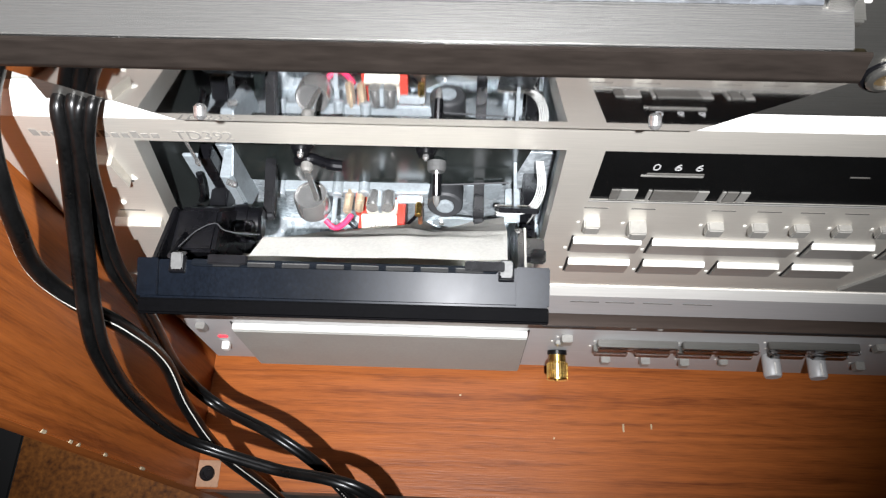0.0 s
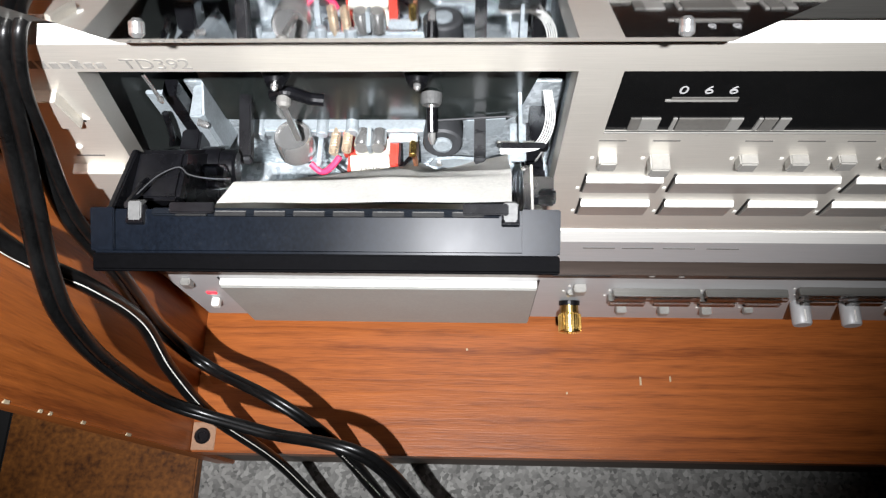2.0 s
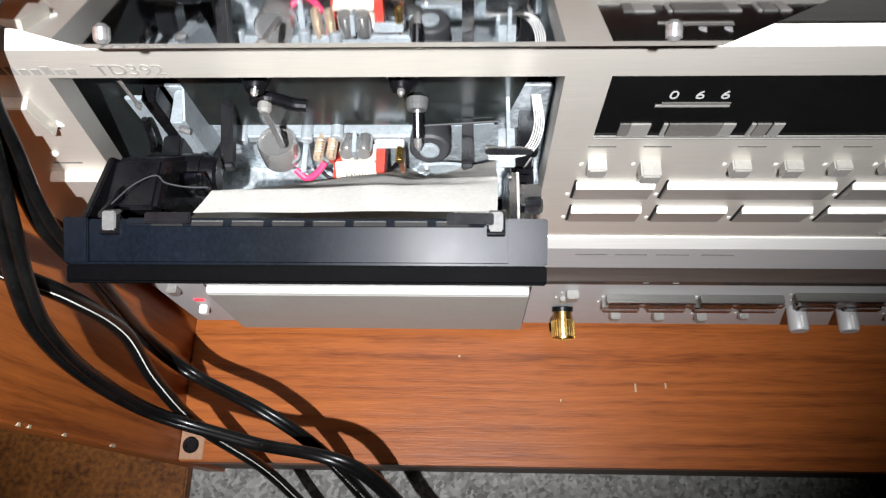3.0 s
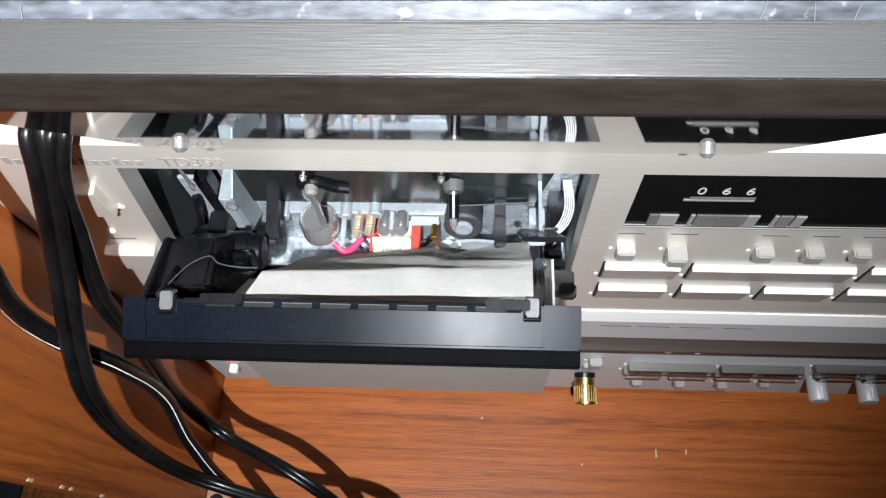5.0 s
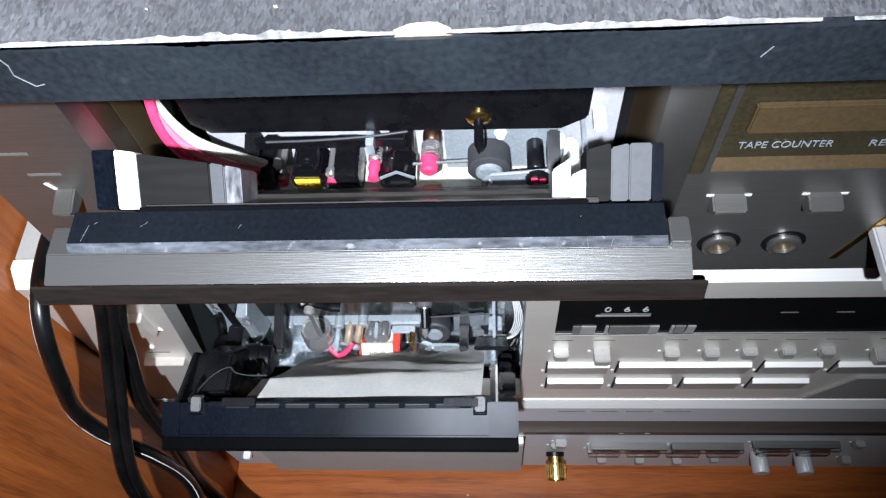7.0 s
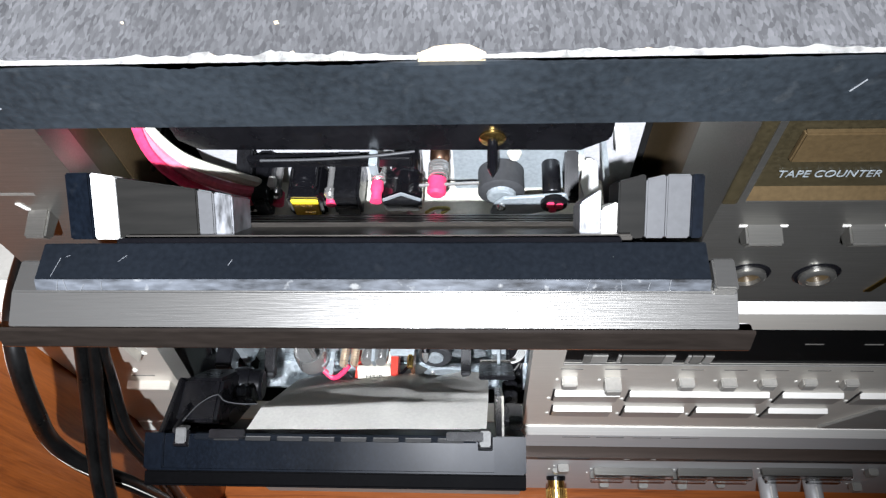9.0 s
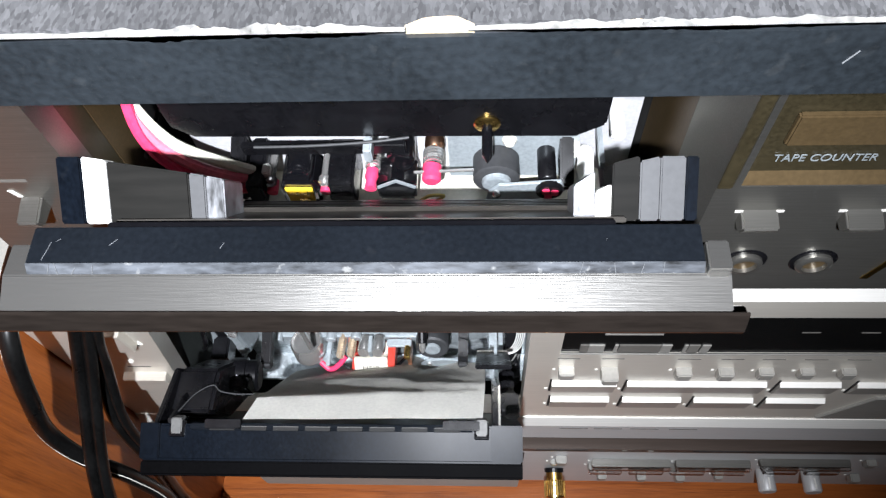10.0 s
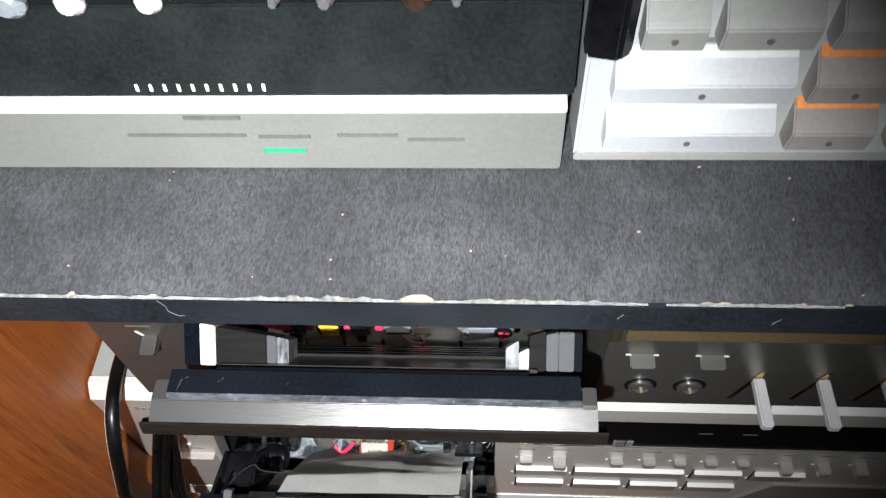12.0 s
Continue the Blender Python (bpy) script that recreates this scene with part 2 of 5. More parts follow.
UPKEY = mat("pale_silver_key", (0.56, 0.57, 0.57), 0.38, metal=0.2, var=0.05, scale=40)
UPPANEL = mat("pale_silver_panel", (0.46, 0.48, 0.46), 0.4, metal=0.15, var=0.04)
WALLPAINT = mat("beige_wall_paint", (0.45, 0.42, 0.37), 0.8, scale=3)
CLEAR = clear("clear_acrylic", (0.93, 0.95, 0.96), 0.12)
SMOKE = clear("smoked_acrylic", (0.30, 0.31, 0.32), 0.08)
LED = bpy.data.materials.new("red_pilot_light")
LED.use_nodes = True
LED.node_tree.nodes["Principled BSDF"].inputs["Base Color"].default_value = (0.6, 0.02, 0.03, 1)
LED.node_tree.nodes["Principled BSDF"].inputs["Emission Color"].default_value = (1, 0.05, 0.08, 1)
LED.node_tree.nodes["Principled BSDF"].inputs["Emission Strength"].default_value = 1.2


# ---- shape helpers ----
def thing(name, at, label, category, group="", kind=""):
    ob = new(name)
    ob.location = at
    ob.empty_display_size = 0.01
    return tagged(ob, label, category, group, kind)


def root_of(ob):
    while ob.parent:
        ob = ob.parent
    return ob


def part(name, bm, material, parent=None, label="", smooth=False):
    me = bpy.data.meshes.new(name)
    bmesh.ops.recalc_face_normals(bm, faces=bm.faces)
    bm.to_mesh(me)
    bm.free()
    if smooth:
        me.polygons.foreach_set("use_smooth", [True] * len(me.polygons))
        me.set_sharp_from_angle(angle=radians(40))
    me.materials.append(material)
    ob = new(name, me)
    if parent:
        ob.parent = parent
        ob.matrix_parent_inverse = Matrix.Translation(root_of(parent).location).inverted()
        if parent.parent:
            ob.matrix_parent_inverse = Matrix.Identity(4)
    if label:
        ob["label"] = label
    return ob


def solid(bm, ring, offset, bevel=0.0):
    """Extrudes a closed ring of points by an offset, with bevelled edges."""
    vs = [bm.verts.new(p) for p in ring]
    ws = [bm.verts.new(Vector(p) + Vector(offset)) for p in ring]
    faces = [bm.faces.new(vs), bm.faces.new(ws[::-1])]
    for i in range(len(vs)):
        j = (i + 1) % len(vs)
        faces.append(bm.faces.new((vs[i], ws[i], ws[j], vs[j])))
    if bevel:
        edges = list({e for fc in faces for e in fc.edges})
        bmesh.ops.bevel(bm, geom=edges, offset=bevel, segments=2, affect="EDGES", clamp_overlap=True)
    return bm


def box(x0, x1, y0, y1, z0, z1, bevel=0.0004, bm=None):
    bm = bm or bmesh.new()
    return solid(bm, [(x0, y0, z0), (x1, y0, z0), (x1, y1, z0), (x0, y1, z0)], (0, 0, z1 - z0), bevel)


def prof_x(yz, x0, x1, bevel=0.0004, bm=None):
    bm = bm or bmesh.new()
    return solid(bm, [(x0, y, z) for y, z in yz], (x1 - x0, 0, 0), bevel)


def prof_y(xz, y0, y1, bevel=0.0004, bm=None):
    bm = bm or bmesh.new()
    return solid(bm, [(x, y0, z) for x, z in xz], (0, y1 - y0, 0), bevel)


def prof_z(xy, z0, z1, bevel=0.0004, bm=None):
    bm = bm or bmesh.new()
    return solid(bm, [(x, y, z0) for x, y in xy], (0, 0, z1 - z0), bevel)


def lathe(p0, p1, rings, seg=20, bm=None):
    """Rings of (share of the way, radius) about the axis from p0 to p1, closed at both ends."""
    bm = bm or bmesh.new()
    p0, p1 = Vector(p0), Vector(p1)
    q = (p1 - p0).to_track_quat("Z", "Y")
    last = None
    for share, r in rings:
        c = p0.lerp(p1, share)
        ring = [bm.verts.new(c + q @ Vector((r * math.cos(2 * math.pi * k / seg), r * math.sin(2 * math.pi * k / seg), 0))) for k in range(seg)]
        if last:
            for k in range(seg):
                bm.faces.new((last[k], last[(k + 1) % seg], ring[(k + 1) % seg], ring[k]))
        else:
            bm.faces.new(ring[::-1])
        last = ring
    bm.faces.new(last)
    return bm


def rod(p0, p1, r, seg=16, tip=0.0, bm=None):
    rings = [(0, r * 0.9), (0.03, r), (0.97 - tip, r), (1, r * (0.9 if not tip else 0.25))]
    return lathe(p0, p1, rings, seg, bm)


def smooth_path(points, steps=8):
    pts = [Vector(p) for p in points]
    pts = [pts[0] * 2 - pts[1]] + pts + [pts[-1] * 2 - pts[-2]]
    out = []
    for i in range(1, len(pts) - 2):
        a, b, c, d = pts[i - 1:i + 3]
        for k in range(steps):
            t = k / steps
            out.append(0.5 * (2 * b + (c - a) * t + (2 * a - 5 * b + 4 * c - d) * t * t + (3 * b - a - 3 * c + d) * t ** 3))
    return out + [pts[-2]]


def sweep(path, r, seg=12, bm=None, flat=1.0):
    bm = bm or bmesh.new()
    last, side = None, Vector((1, 0.3, 0.2))
    for i, p in enumerate(path):
        d = (path[min(i + 1, len(path) - 1)] - path[max(i - 1, 0)]).normalized()
        side = (side - d * side.dot(d)).normalized()
        up = d.cross(side)
        ring = [bm.verts.new(p + r * math.cos(2 * math.pi * k / seg) * side + r * flat * math.sin(2 * math.pi * k / seg) * up) for k in range(seg)]
        if last:
            for k in range(seg):
                bm.faces.new((last[k], last[(k + 1) % seg], ring[(k + 1) % seg], ring[k]))
        else:
            bm.faces.new(ring[::-1])
        last = ring
    bm.faces.new(last)
    return bm


def coil(p0, p1, r, wire, turns, bm=None):
    p0, p1 = Vector(p0), Vector(p1)
    q = (p1 - p0).to_track_quat("Z", "Y")
    n = int(turns * 12)
    pts = [p0.lerp(p1, k / n) + q @ Vector((r * math.cos(2 * math.pi * k / 12), r * math.sin(2 * math.pi * k / 12), 0)) for k in range(n + 1)]
    return sweep(pts, wire, 6, bm)


def letters(name, text, at, size, material, parent, spacing=1.0, tilt=90, turn=0.0, width=None):
    """Words on an upright front, standing 0.1 mm proud of it."""
    cu = bpy.data.curves.new(name, "FONT")
    cu.body, cu.size, cu.extrude, cu.space_character = text, size, 0.00006, spacing
    tmp = new(name, cu)
    me = bpy.data.meshes.new_from_object(tmp)
    bpy.data.objects.remove(tmp)
    if width:
        xs = [v.co.x for v in me.vertices]
        k = width / (max(xs) - min(xs))
        for v in me.vertices:
            v.co.x *= k
    me.transform(pose(*at, tilt, 0, turn))
    me.materials.clear()
    me.materials.append(material)
    ob = new(name, me)
    ob.parent = parent
    ob.matrix_parent_inverse = Matrix.Translation(root_of(parent).location).inverted()
    if parent.parent:
        ob.matrix_parent_inverse = Matrix.Identity(4)
    return ob


# ---- the room and the cabinet ----
SHELF_Z, WALL_X, FRONT_Y = 0.0722, -0.1455, 0.084
tagged(part("floor", box(-1.6, 1.6, -1.6, 1.2, -0.06, -0.010, 0), CARPET), "speckled grey loop-pile carpet floor", "floor", kind="structure")
for nm, b in (("wall_north", (-1.7, 1.7, 1.2, 1.3, -0.06, 2.4)), ("wall_south", (-1.7, 1.7, -1.7, -1.6, -0.06, 2.4)),
              ("wall_west", (-1.7, -1.6, -1.6, 1.2, -0.06, 2.4)), ("wall_east", (1.6, 1.7, -1.6, 1.2, -0.06, 2.4))):
    tagged(part(nm, box(*b, 0), WALLPAINT), "plain beige painted wall", "wall", kind="structure")
tagged(part("ceiling", box(-1.7, 1.7, -1.7, 1.3, 2.4, 2.5, 0), WALLPAINT), "plain pale ceiling", "ceiling", kind="structure")
tagged(part("floor_board", box(-0.290, -0.166, -0.5, 0.5, -0.010, 0.0, 0.001), BROWN), "mottled orange-brown board lying on the carpet", "board", kind="structure")
# no known mat: a black sheet added for the dark area beside the board
tagged(part("dark_area_sheet", box(-0.60, -0.2915, -0.5, 0.5, -0.010, -0.004, 0.002), DARK_AREA), "black sheet added for the dark area beside the brown board", "mat", kind="structure")

cabinet = thing("cabinet", (0.06, 0.3, -0.01), "orange-brown wood veneer media cabinet, scratched and chipped", "cabinet")
part("side_panel", box(WALL_X - 0.012, WALL_X, FRONT_Y, 0.56, -0.010, 0.4655, 0.0006), WOOD_Z, cabinet, "veneered upright side panel with chipped front edge")
part("side_panel", box(0.312, 0.324, FRONT_Y, 0.56, -0.010, 0.4655, 0.0006), WOOD_Z, cabinet)
part("bottom_shelf", box(WALL_X, 0.312, FRONT_Y, 0.55, SHELF_Z - 0.016, SHELF_Z, 0.0008), WOOD_X, cabinet, "veneered bottom shelf with pale scratches")
part("plinth", box(WALL_X, 0.312, FRONT_Y + 0.002, 0.54, -0.010, SHELF_Z - 0.016, 0.0005), mat("dark_plinth", (0.06, 0.035, 0.02), 0.6), cabinet)
part("back_panel", box(WALL_X, 0.312, 0.55, 0.56, -0.010, 0.4655, 0), WOOD_X, cabinet)
socket = part("corner_plate", box(-0.1450, -0.1325, 0.0850, 0.0995, SHELF_Z, SHELF_Z + 0.0008, 0.0003), mat("pale_brown_corner", (0.30, 0.17, 0.10), 0.5), cabinet)
part("screw_cap", lathe((-0.1392, 0.0922, SHELF_Z + 0.0008), (-0.1392, 0.0922, SHELF_Z + 0.0026), [(0, 0.0042), (0.7, 0.0042), (1, 0.0036), (0.98, 0.0022), (0.4, 0.002)], 20), BLACK, cabinet, "black plastic cap")
for sx, sy, w, h in ((0.0946, 0.125, 0.0010, 0.0045), (0.1105, 0.1263, 0.0009, 0.003), (0.0012, 0.1411, 0.0011, 0.0011), (0.055, 0.118, 0.0008, 0.0012)):
    part("scratch", box(sx - w / 2, sx + w / 2, sy - h / 2, sy + h / 2, SHELF_Z - 0.0002, SHELF_Z + 0.0002, 0.0001), CHIP, cabinet)
for cz in (0.2208, 0.214, 0.19, 0.15, 0.242):
    part("edge_chip", prof_z([(WALL_X - 0.0008, FRONT_Y - 0.0002), (WALL_X + 0.0002, FRONT_Y - 0.0002), (WALL_X + 0.0002, FRONT_Y + 0.0012)], cz - 0.0006 - 0.05 * abs(cz - 0.21), cz + 0.0012, 0.0002), CHIP, cabinet)

# ---- the black shelf board over the second deck ----
SH_Y, SH_B, SH_T = 0.1220, 0.4655, 0.4780
board = thing("shelf_board", (0.06, 0.3, SH_B), "black felt-topped chipboard shelf with a chipped front edge", "shelf")
part("core", box(-0.26, 0.42, SH_Y, 0.56, SH_B, SH_T - 0.0006, 0.0006), EDGE, board, "black scuffed edge banding")
part("felt_top", box(-0.26, 0.42, SH_Y + 0.0008, 0.56, SH_T - 0.0006, SH_T, 0.0003), FELT, board, "black dusty felt")
rnd = random.Random(4)


def chip(x, w, d, h):
    bm = bmesh.new()
    k = 9
    ring = [(x - w / 2 + w * i / (k - 1), SH_Y + 0.0006 + d * math.sin(math.pi * i / (k - 1)) * rnd.uniform(0.75, 1.1), SH_T + 0.00015) for i in range(k)]
    solid(bm, ring, (0, 0, -h), 0.0)
    part("edge_chip", bm, CHIP, board)


chip(0.0098, 0.0078, 0.0016, 0.002)
chip(-0.072, 0.0020, 0.0012, 0.001)
for k in range(14):
    chip(rnd.uniform(-0.16, 0.16), rnd.uniform(0.0008, 0.003), rnd.uniform(0.0003, 0.0007), 0.0005)


def worn_strip(x0, x1, wide):
    """A pale band of uneven width where the felt is rubbed off the front edge."""
    n = int((x1 - x0) / 0.0006)
    bm = bmesh.new()
    last = None
    for i in range(n + 1):
        x = x0 + (x1 - x0) * i / n
        ends = min(1.0, 4 * i / n, 4 * (n - i) / n)
        w = wide * ends * (0.45 + 0.35 * math.sin(x * 410) * math.sin(x * 1130 + 1) + rnd.uniform(0, 0.35))
        h = wide * ends * (0.25 + 0.3 * max(0, math.sin(x * 300 + 2)) + rnd.uniform(0, 0.3))
        row = [bm.verts.new((x, SH_Y + 0.0003 + max(w, 0.00005), SH_T + 0.00012)), bm.verts.new((x, SH_Y - 0.00012, SH_T - 0.0001)), bm.verts.new((x, SH_Y - 0.00012, SH_T - 0.0002 - h))]
        if last:
            for a in range(2):
                bm.faces.new((last[a], row[a], row[a + 1], last[a + 1]))
        last = row
    bmesh.ops.solidify(bm, geom=bm.faces[:], thickness=0.0002)
    part("worn_edge", bm, WORN, board, "pale rubbed front edge")


worn_strip(-0.110, -0.030, 0.0006)
worn_strip(-0.034, 0.006, 0.0011)
worn_strip(0.013, 0.062, 0.0008)
worn_strip(0.066, 0.105, 0.0005)
for k in range(16):
    fx, fy, a = rnd.uniform(-0.1, 0.13), rnd.uniform(SH_Y + 0.003, 0.165), rnd.uniform(0, 3.1)
    s = rnd.uniform(0.00015, 0.0005)
    part("lint", prof_z([(fx + s * math.cos(a + q), fy + 0.5 * s * math.sin(a + q * 1.1)) for q in (0, 1.6, 3.0, 4.6)], SH_T, SH_T + 0.0003, 0), CHIP, board)
for (x0, z0), (x1, z1) in (((-0.0515, 0.4772), (-0.0503, 0.4742)), ((-0.0503, 0.4742), (-0.0506, 0.4722)), ((-0.0506, 0.4722), (-0.0485, 0.4698)), ((-0.0485, 0.4698), (-0.0470, 0.4702)), ((0.0560, 0.4715), (0.0572, 0.4735)), ((0.0915, 0.4700), (0.0930, 0.4722))):
    part("edge_scratch", rod((x0, SH_Y, z0), (x1, SH_Y, z1), 0.00012, 6), SCUFF, board)

# ---- the lowest deck ----
PY = 0.158
low = thing("cassette_deck", (0.064, 0.3, SHELF_Z), "silver-grey hi-fi deck with knobs, standing on the wood shelf", "cassette deck", "stacked decks")
part("body", box(-0.1385, 0.289, 0.163, 0.45, 0.0850, 0.1580, 0.001), DARK, low)
part("front_panel", box(-0.1405, 0.291, 0.1570, 0.163, 0.0838, 0.1529, 0.0005), LOWGREY, low, "brushed silver-grey front")
for fx in (-0.12, 0.25):
    for fy in (0.18, 0.42):
        part("foot", lathe((fx, fy, SHELF_Z), (fx, fy, 0.0853), [(0, 0.010), (0.8, 0.011), (1, 0.011)], 16), RUBBER, low)
flap = part("flap", box(-0.1146, 0.0336, 0.1528, 0.1568, 0.0850, 0.1462, 0.0005), UPGREY, low, "plain silver-grey cassette flap")
part("flap_edge", box(-0.1146, 0.0336, 0.1535, 0.1568, 0.1464, 0.1476, 0.0003), ALU_LIT, low, "bright aluminium strip")
for x0, x1 in ((-0.1156, -0.1147), (0.0337, 0.0348)):
    part("flap_gap", box(x0, x1, 0.1566, 0.1571, 0.0850, 0.1490, 0), DARK, low)
part("pilot_light", box(-0.1285, -0.1235, 0.1562, 0.1572, 0.1225, 0.1255, 0.0003), LED, low, "glowing red pilot light")
part("power_button", box(-0.1290, -0.1250, 0.1525, 0.1572, 0.1105, 0.1150, 0.0005), ALU_LIT, low)
part("jack_knob", box(-0.1335, -0.129, 0.1535, 0.1572, 0.140, 0.147, 0.0005), KEY, low)
gold = part("gold_knob", lathe((0.0525, 0.157, 0.1140), (0.0528, 0.1420, 0.1105), [(0, 0.0044), (0.40, 0.0046), (0.42, 0.0055), (0.97, 0.0055), (1, 0.0050)], 28), BRASS, low, "gold-plated adapter plug")
part("plug_collar", lathe((0.0525, 0.1572, 0.1141), (0.0525, 0.1550, 0.1136), [(0, 0.0052), (1, 0.0052)], 24), BLACK, low)
for k in range(28):
    a = 2 * math.pi * k / 28
    c, s = 0.0055 * math.cos(a), 0.0055 * math.sin(a)
    part("ridge", rod((0.0526 + c, 0.1504, 0.1124 + s), (0.0528 + c, 0.1424, 0.1106 + s), 0.00028, 5), BRASS, gold)
part("gold_tip", rod((0.0522, 0.1428, 0.1105), (0.0522, 0.1412, 0.1103), 0.0009, 10), BRASS, low)
for bx, bz, w, h, y0 in ((0.0540, 0.1400, 0.0055, 0.007, 0.1530), (0.0515, 0.1320, 0.0045, 0.005, 0.1545),
                         (0.0792, 0.1075, 0.0048, 0.006, 0.1525), (0.1009, 0.1062, 0.0048, 0.006, 0.1525), (0.1222, 0.1055, 0.0048, 0.006, 0.1525),
                         (0.1430, 0.1068, 0.0044, 0.0045, 0.1535), (0.215, 0.108, 0.0048, 0.006, 0.1525), (0.210, 0.140, 0.0048, 0.006, 0.1535), (0.238, 0.140, 0.0048, 0.006, 0.1535)):
    part("push_button", box(bx - w / 2, bx + w / 2, y0, 0.1572, bz - h / 2, bz + h / 2, 0.0005), BUTTON, low)
    part("button_mark", box(bx - w / 2 - 0.0022, bx - w / 2 - 0.0013, 0.1567, 0.1572, bz - 0.0006, bz + 0.0006, 0), PALE, low)
for x0, x1, z0, z1 in ((0.0705, 0.1110, 0.1330, 0.1375), (0.1135, 0.1515, 0.1335, 0.1380), (0.0695, 0.0870, 0.1245, 0.1295), (0.0905, 0.1085, 0.1250, 0.1300),
                       (0.1120, 0.1300, 0.1250, 0.1300), (0.1335, 0.1510, 0.1255, 0.1300), (0.1590, 0.1760, 0.1290, 0.1350), (0.1800, 0.1970, 0.1290, 0.1350), (0.155, 0.200, 0.1385, 0.1420)):
    k = part("clear_key", box(x0, x1, 0.1530, 0.1572, z0, z1, 0.0005), STEEL, low, "glossy silver key")
    part("key_mark", box(x0 - 0.0018, x0 - 0.0009, 0.1567, 0.1572, z0 + 0.0005, z0 + 0.0016, 0), PALE, low)
    part("key_cap", box(x0, x1, 0.1515, 0.1530, z0, z1, 0.0005), CLEAR, low)
for kx in (0.1648, 0.1885):
    part("rotary_knob", lathe((kx, 0.1572, 0.1172), (kx, 0.1452, 0.1172), [(0, 0.0042), (0.06, 0.0046), (0.92, 0.0046), (1, 0.0040), (0.995, 0.002)], 28), LOWGREY, low, "round satin silver knob", True)
    part("knob_line", box(kx - 0.0004, kx + 0.0004, 0.146, 0.152, 0.1217, 0.1221, 0), ALU_LIT, low)
# shade and wood reflection under the middle deck, painted as a dark brown strip
GAP_SHADE = mat("gap_shade_brown", (0.055, 0.040, 0.032), 0.4, metal=0.4, var=0.15, scale=30, stretch=(0.05, 1, 1))
part("top_strip", box(-0.1405, 0.291, 0.1566, 0.1632, 0.1530, 0.1583, 0.0002), GAP_SHADE, low, "dark brown strip along the top, painted as shade under the next deck")
for x0, x1 in ((0.040, 0.066), (0.118, 0.285)):
    part("upper_groove", box(x0, x1, 0.1563, 0.1568, 0.1560, 0.1573, 0), DARK, low)
for x0 in (0.083, 0.096):
    part("small_mark", box(x0, x0 + 0.0025, 0.1563, 0.1568, 0.1560, 0.1566, 0), GREYPRINT, low)

# ---- the middle deck: open cassette door with paper in it ----
mid = thing("cassette_deck", (0.068, 0.3, 0.1580), "champagne-silver cassette deck with its cassette door open", "cassette deck", "stacked decks")
part("body", box(-0.1425, 0.283, 0.222, 0.45, 0.167, 0.330, 0.001), DARK, mid)
part("top_cover", box(-0.1445, 0.286, 0.1665, 0.45, 0.330, 0.3350, 0.0006), UPGREY, mid)
for fx in (-0.12, 0.255):
    for fy in (0.19, 0.42):
        part("foot", lathe((fx, fy, 0.1580), (fx, fy, 0.1680), [(0, 0.011), (0.8, 0.012), (1, 0.012)], 16), RUBBER, mid)
bm = bmesh.new()
OUT = [(-0.1445, 0.2090), (0.2860, 0.2090), (0.2860, 0.3290), (-0.1445, 0.3290)]
BAY = [(-0.1130, 0.2150), (0.0303, 0.2150), (0.0300, 0.3172), (-0.0988, 0.3172)]
WIN = [(0.0414, 0.2862), (0.2080, 0.2862), (0.2080, 0.3172), (0.0414, 0.3172)]
for ring in (OUT, BAY, WIN):
    vs = [bm.verts.new((x, PY, z)) for x, z in ring]
    for k in range(4):
        bm.edges.new((vs[k], vs[(k + 1) % 4]))
bmesh.ops.triangle_fill(bm, use_beauty=True, use_dissolve=False, edges=bm.edges[:])
back = bmesh.ops.extrude_face_region(bm, geom=bm.faces[:])
bmesh.ops.translate(bm, verts=[v for v in back["geom"] if isinstance(v, bmesh.types.BMVert)], vec=(0, 0.008, 0))
part("front_panel", bm, ALU, mid, "brushed champagne aluminium front")
# top bevel and ledge carry the lamp's light in their colour
part("top_bevel", prof_x([(PY, 0.3290), (0.1630, 0.3350), (0.1662, 0.3350), (0.1662, 0.3290)], -0.1445, 0.286, 0), ALU_LIT, mid, "bevelled top edge, painted bright as if lit")
part("lower_strip", prof_x([(0.1602, 0.2088), (0.166, 0.2088), (0.166, 0.166), (0.1602, 0.166)], -0.1445, 0.286, 0.0002), LOWGREY, mid, "darker grey lower strip")
part("lower_ledge", prof_x([(0.1602, 0.2092), (0.1602, 0.1990), (0.1560, 0.2010), (0.1575, 0.2094)], -0.1445, 0.286, 0.0001), ALU_LIT, mid, "bevelled ledge, painted bright as if lit")
# display window, counter, lamps
win = part("display_window", box(0.0416, 0.2078, 0.1585, 0.1602, 0.2864, 0.3170, 0), WINDOW, mid, "black glossy display window")
part("window_rim", box(0.0414, 0.2080, 0.1576, 0.1584, 0.2855, 0.2862, 0.0001), KEY, mid)
for dx, digit in ((0.0574, "0"), (0.0640, "6"), (0.0704, "6")):
    letters("counter_digits", digit, (dx, 0.1583, 0.3062), 0.0052, LOWGREY, mid)
part("counter_bar", box(0.0550, 0.0742, 0.1582, 0.1586, 0.3022, 0.3030, 0), KEY, mid)
part("counter_bed", box(0.0565, 0.0742, 0.1583, 0.1586, 0.3030, 0.3042, 0), PRINT, mid)
for x0, x1, m in ((0.0478, 0.0507, PRINT), (0.0508, 0.0562, KEY), (0.0596, 0.0608, KEY), (0.0612, 0.0755, PRINT), (0.0756, 0.0791, KEY), (0.0833, 0.0845, KEY), (0.0848, 0.0886, PRINT), (0.0892, 0.0922, KEY)):
    part("meter_scale", box(x0, x1, 0.1580, 0.1586, 0.2868, 0.2934, 0.0001), m, mid)
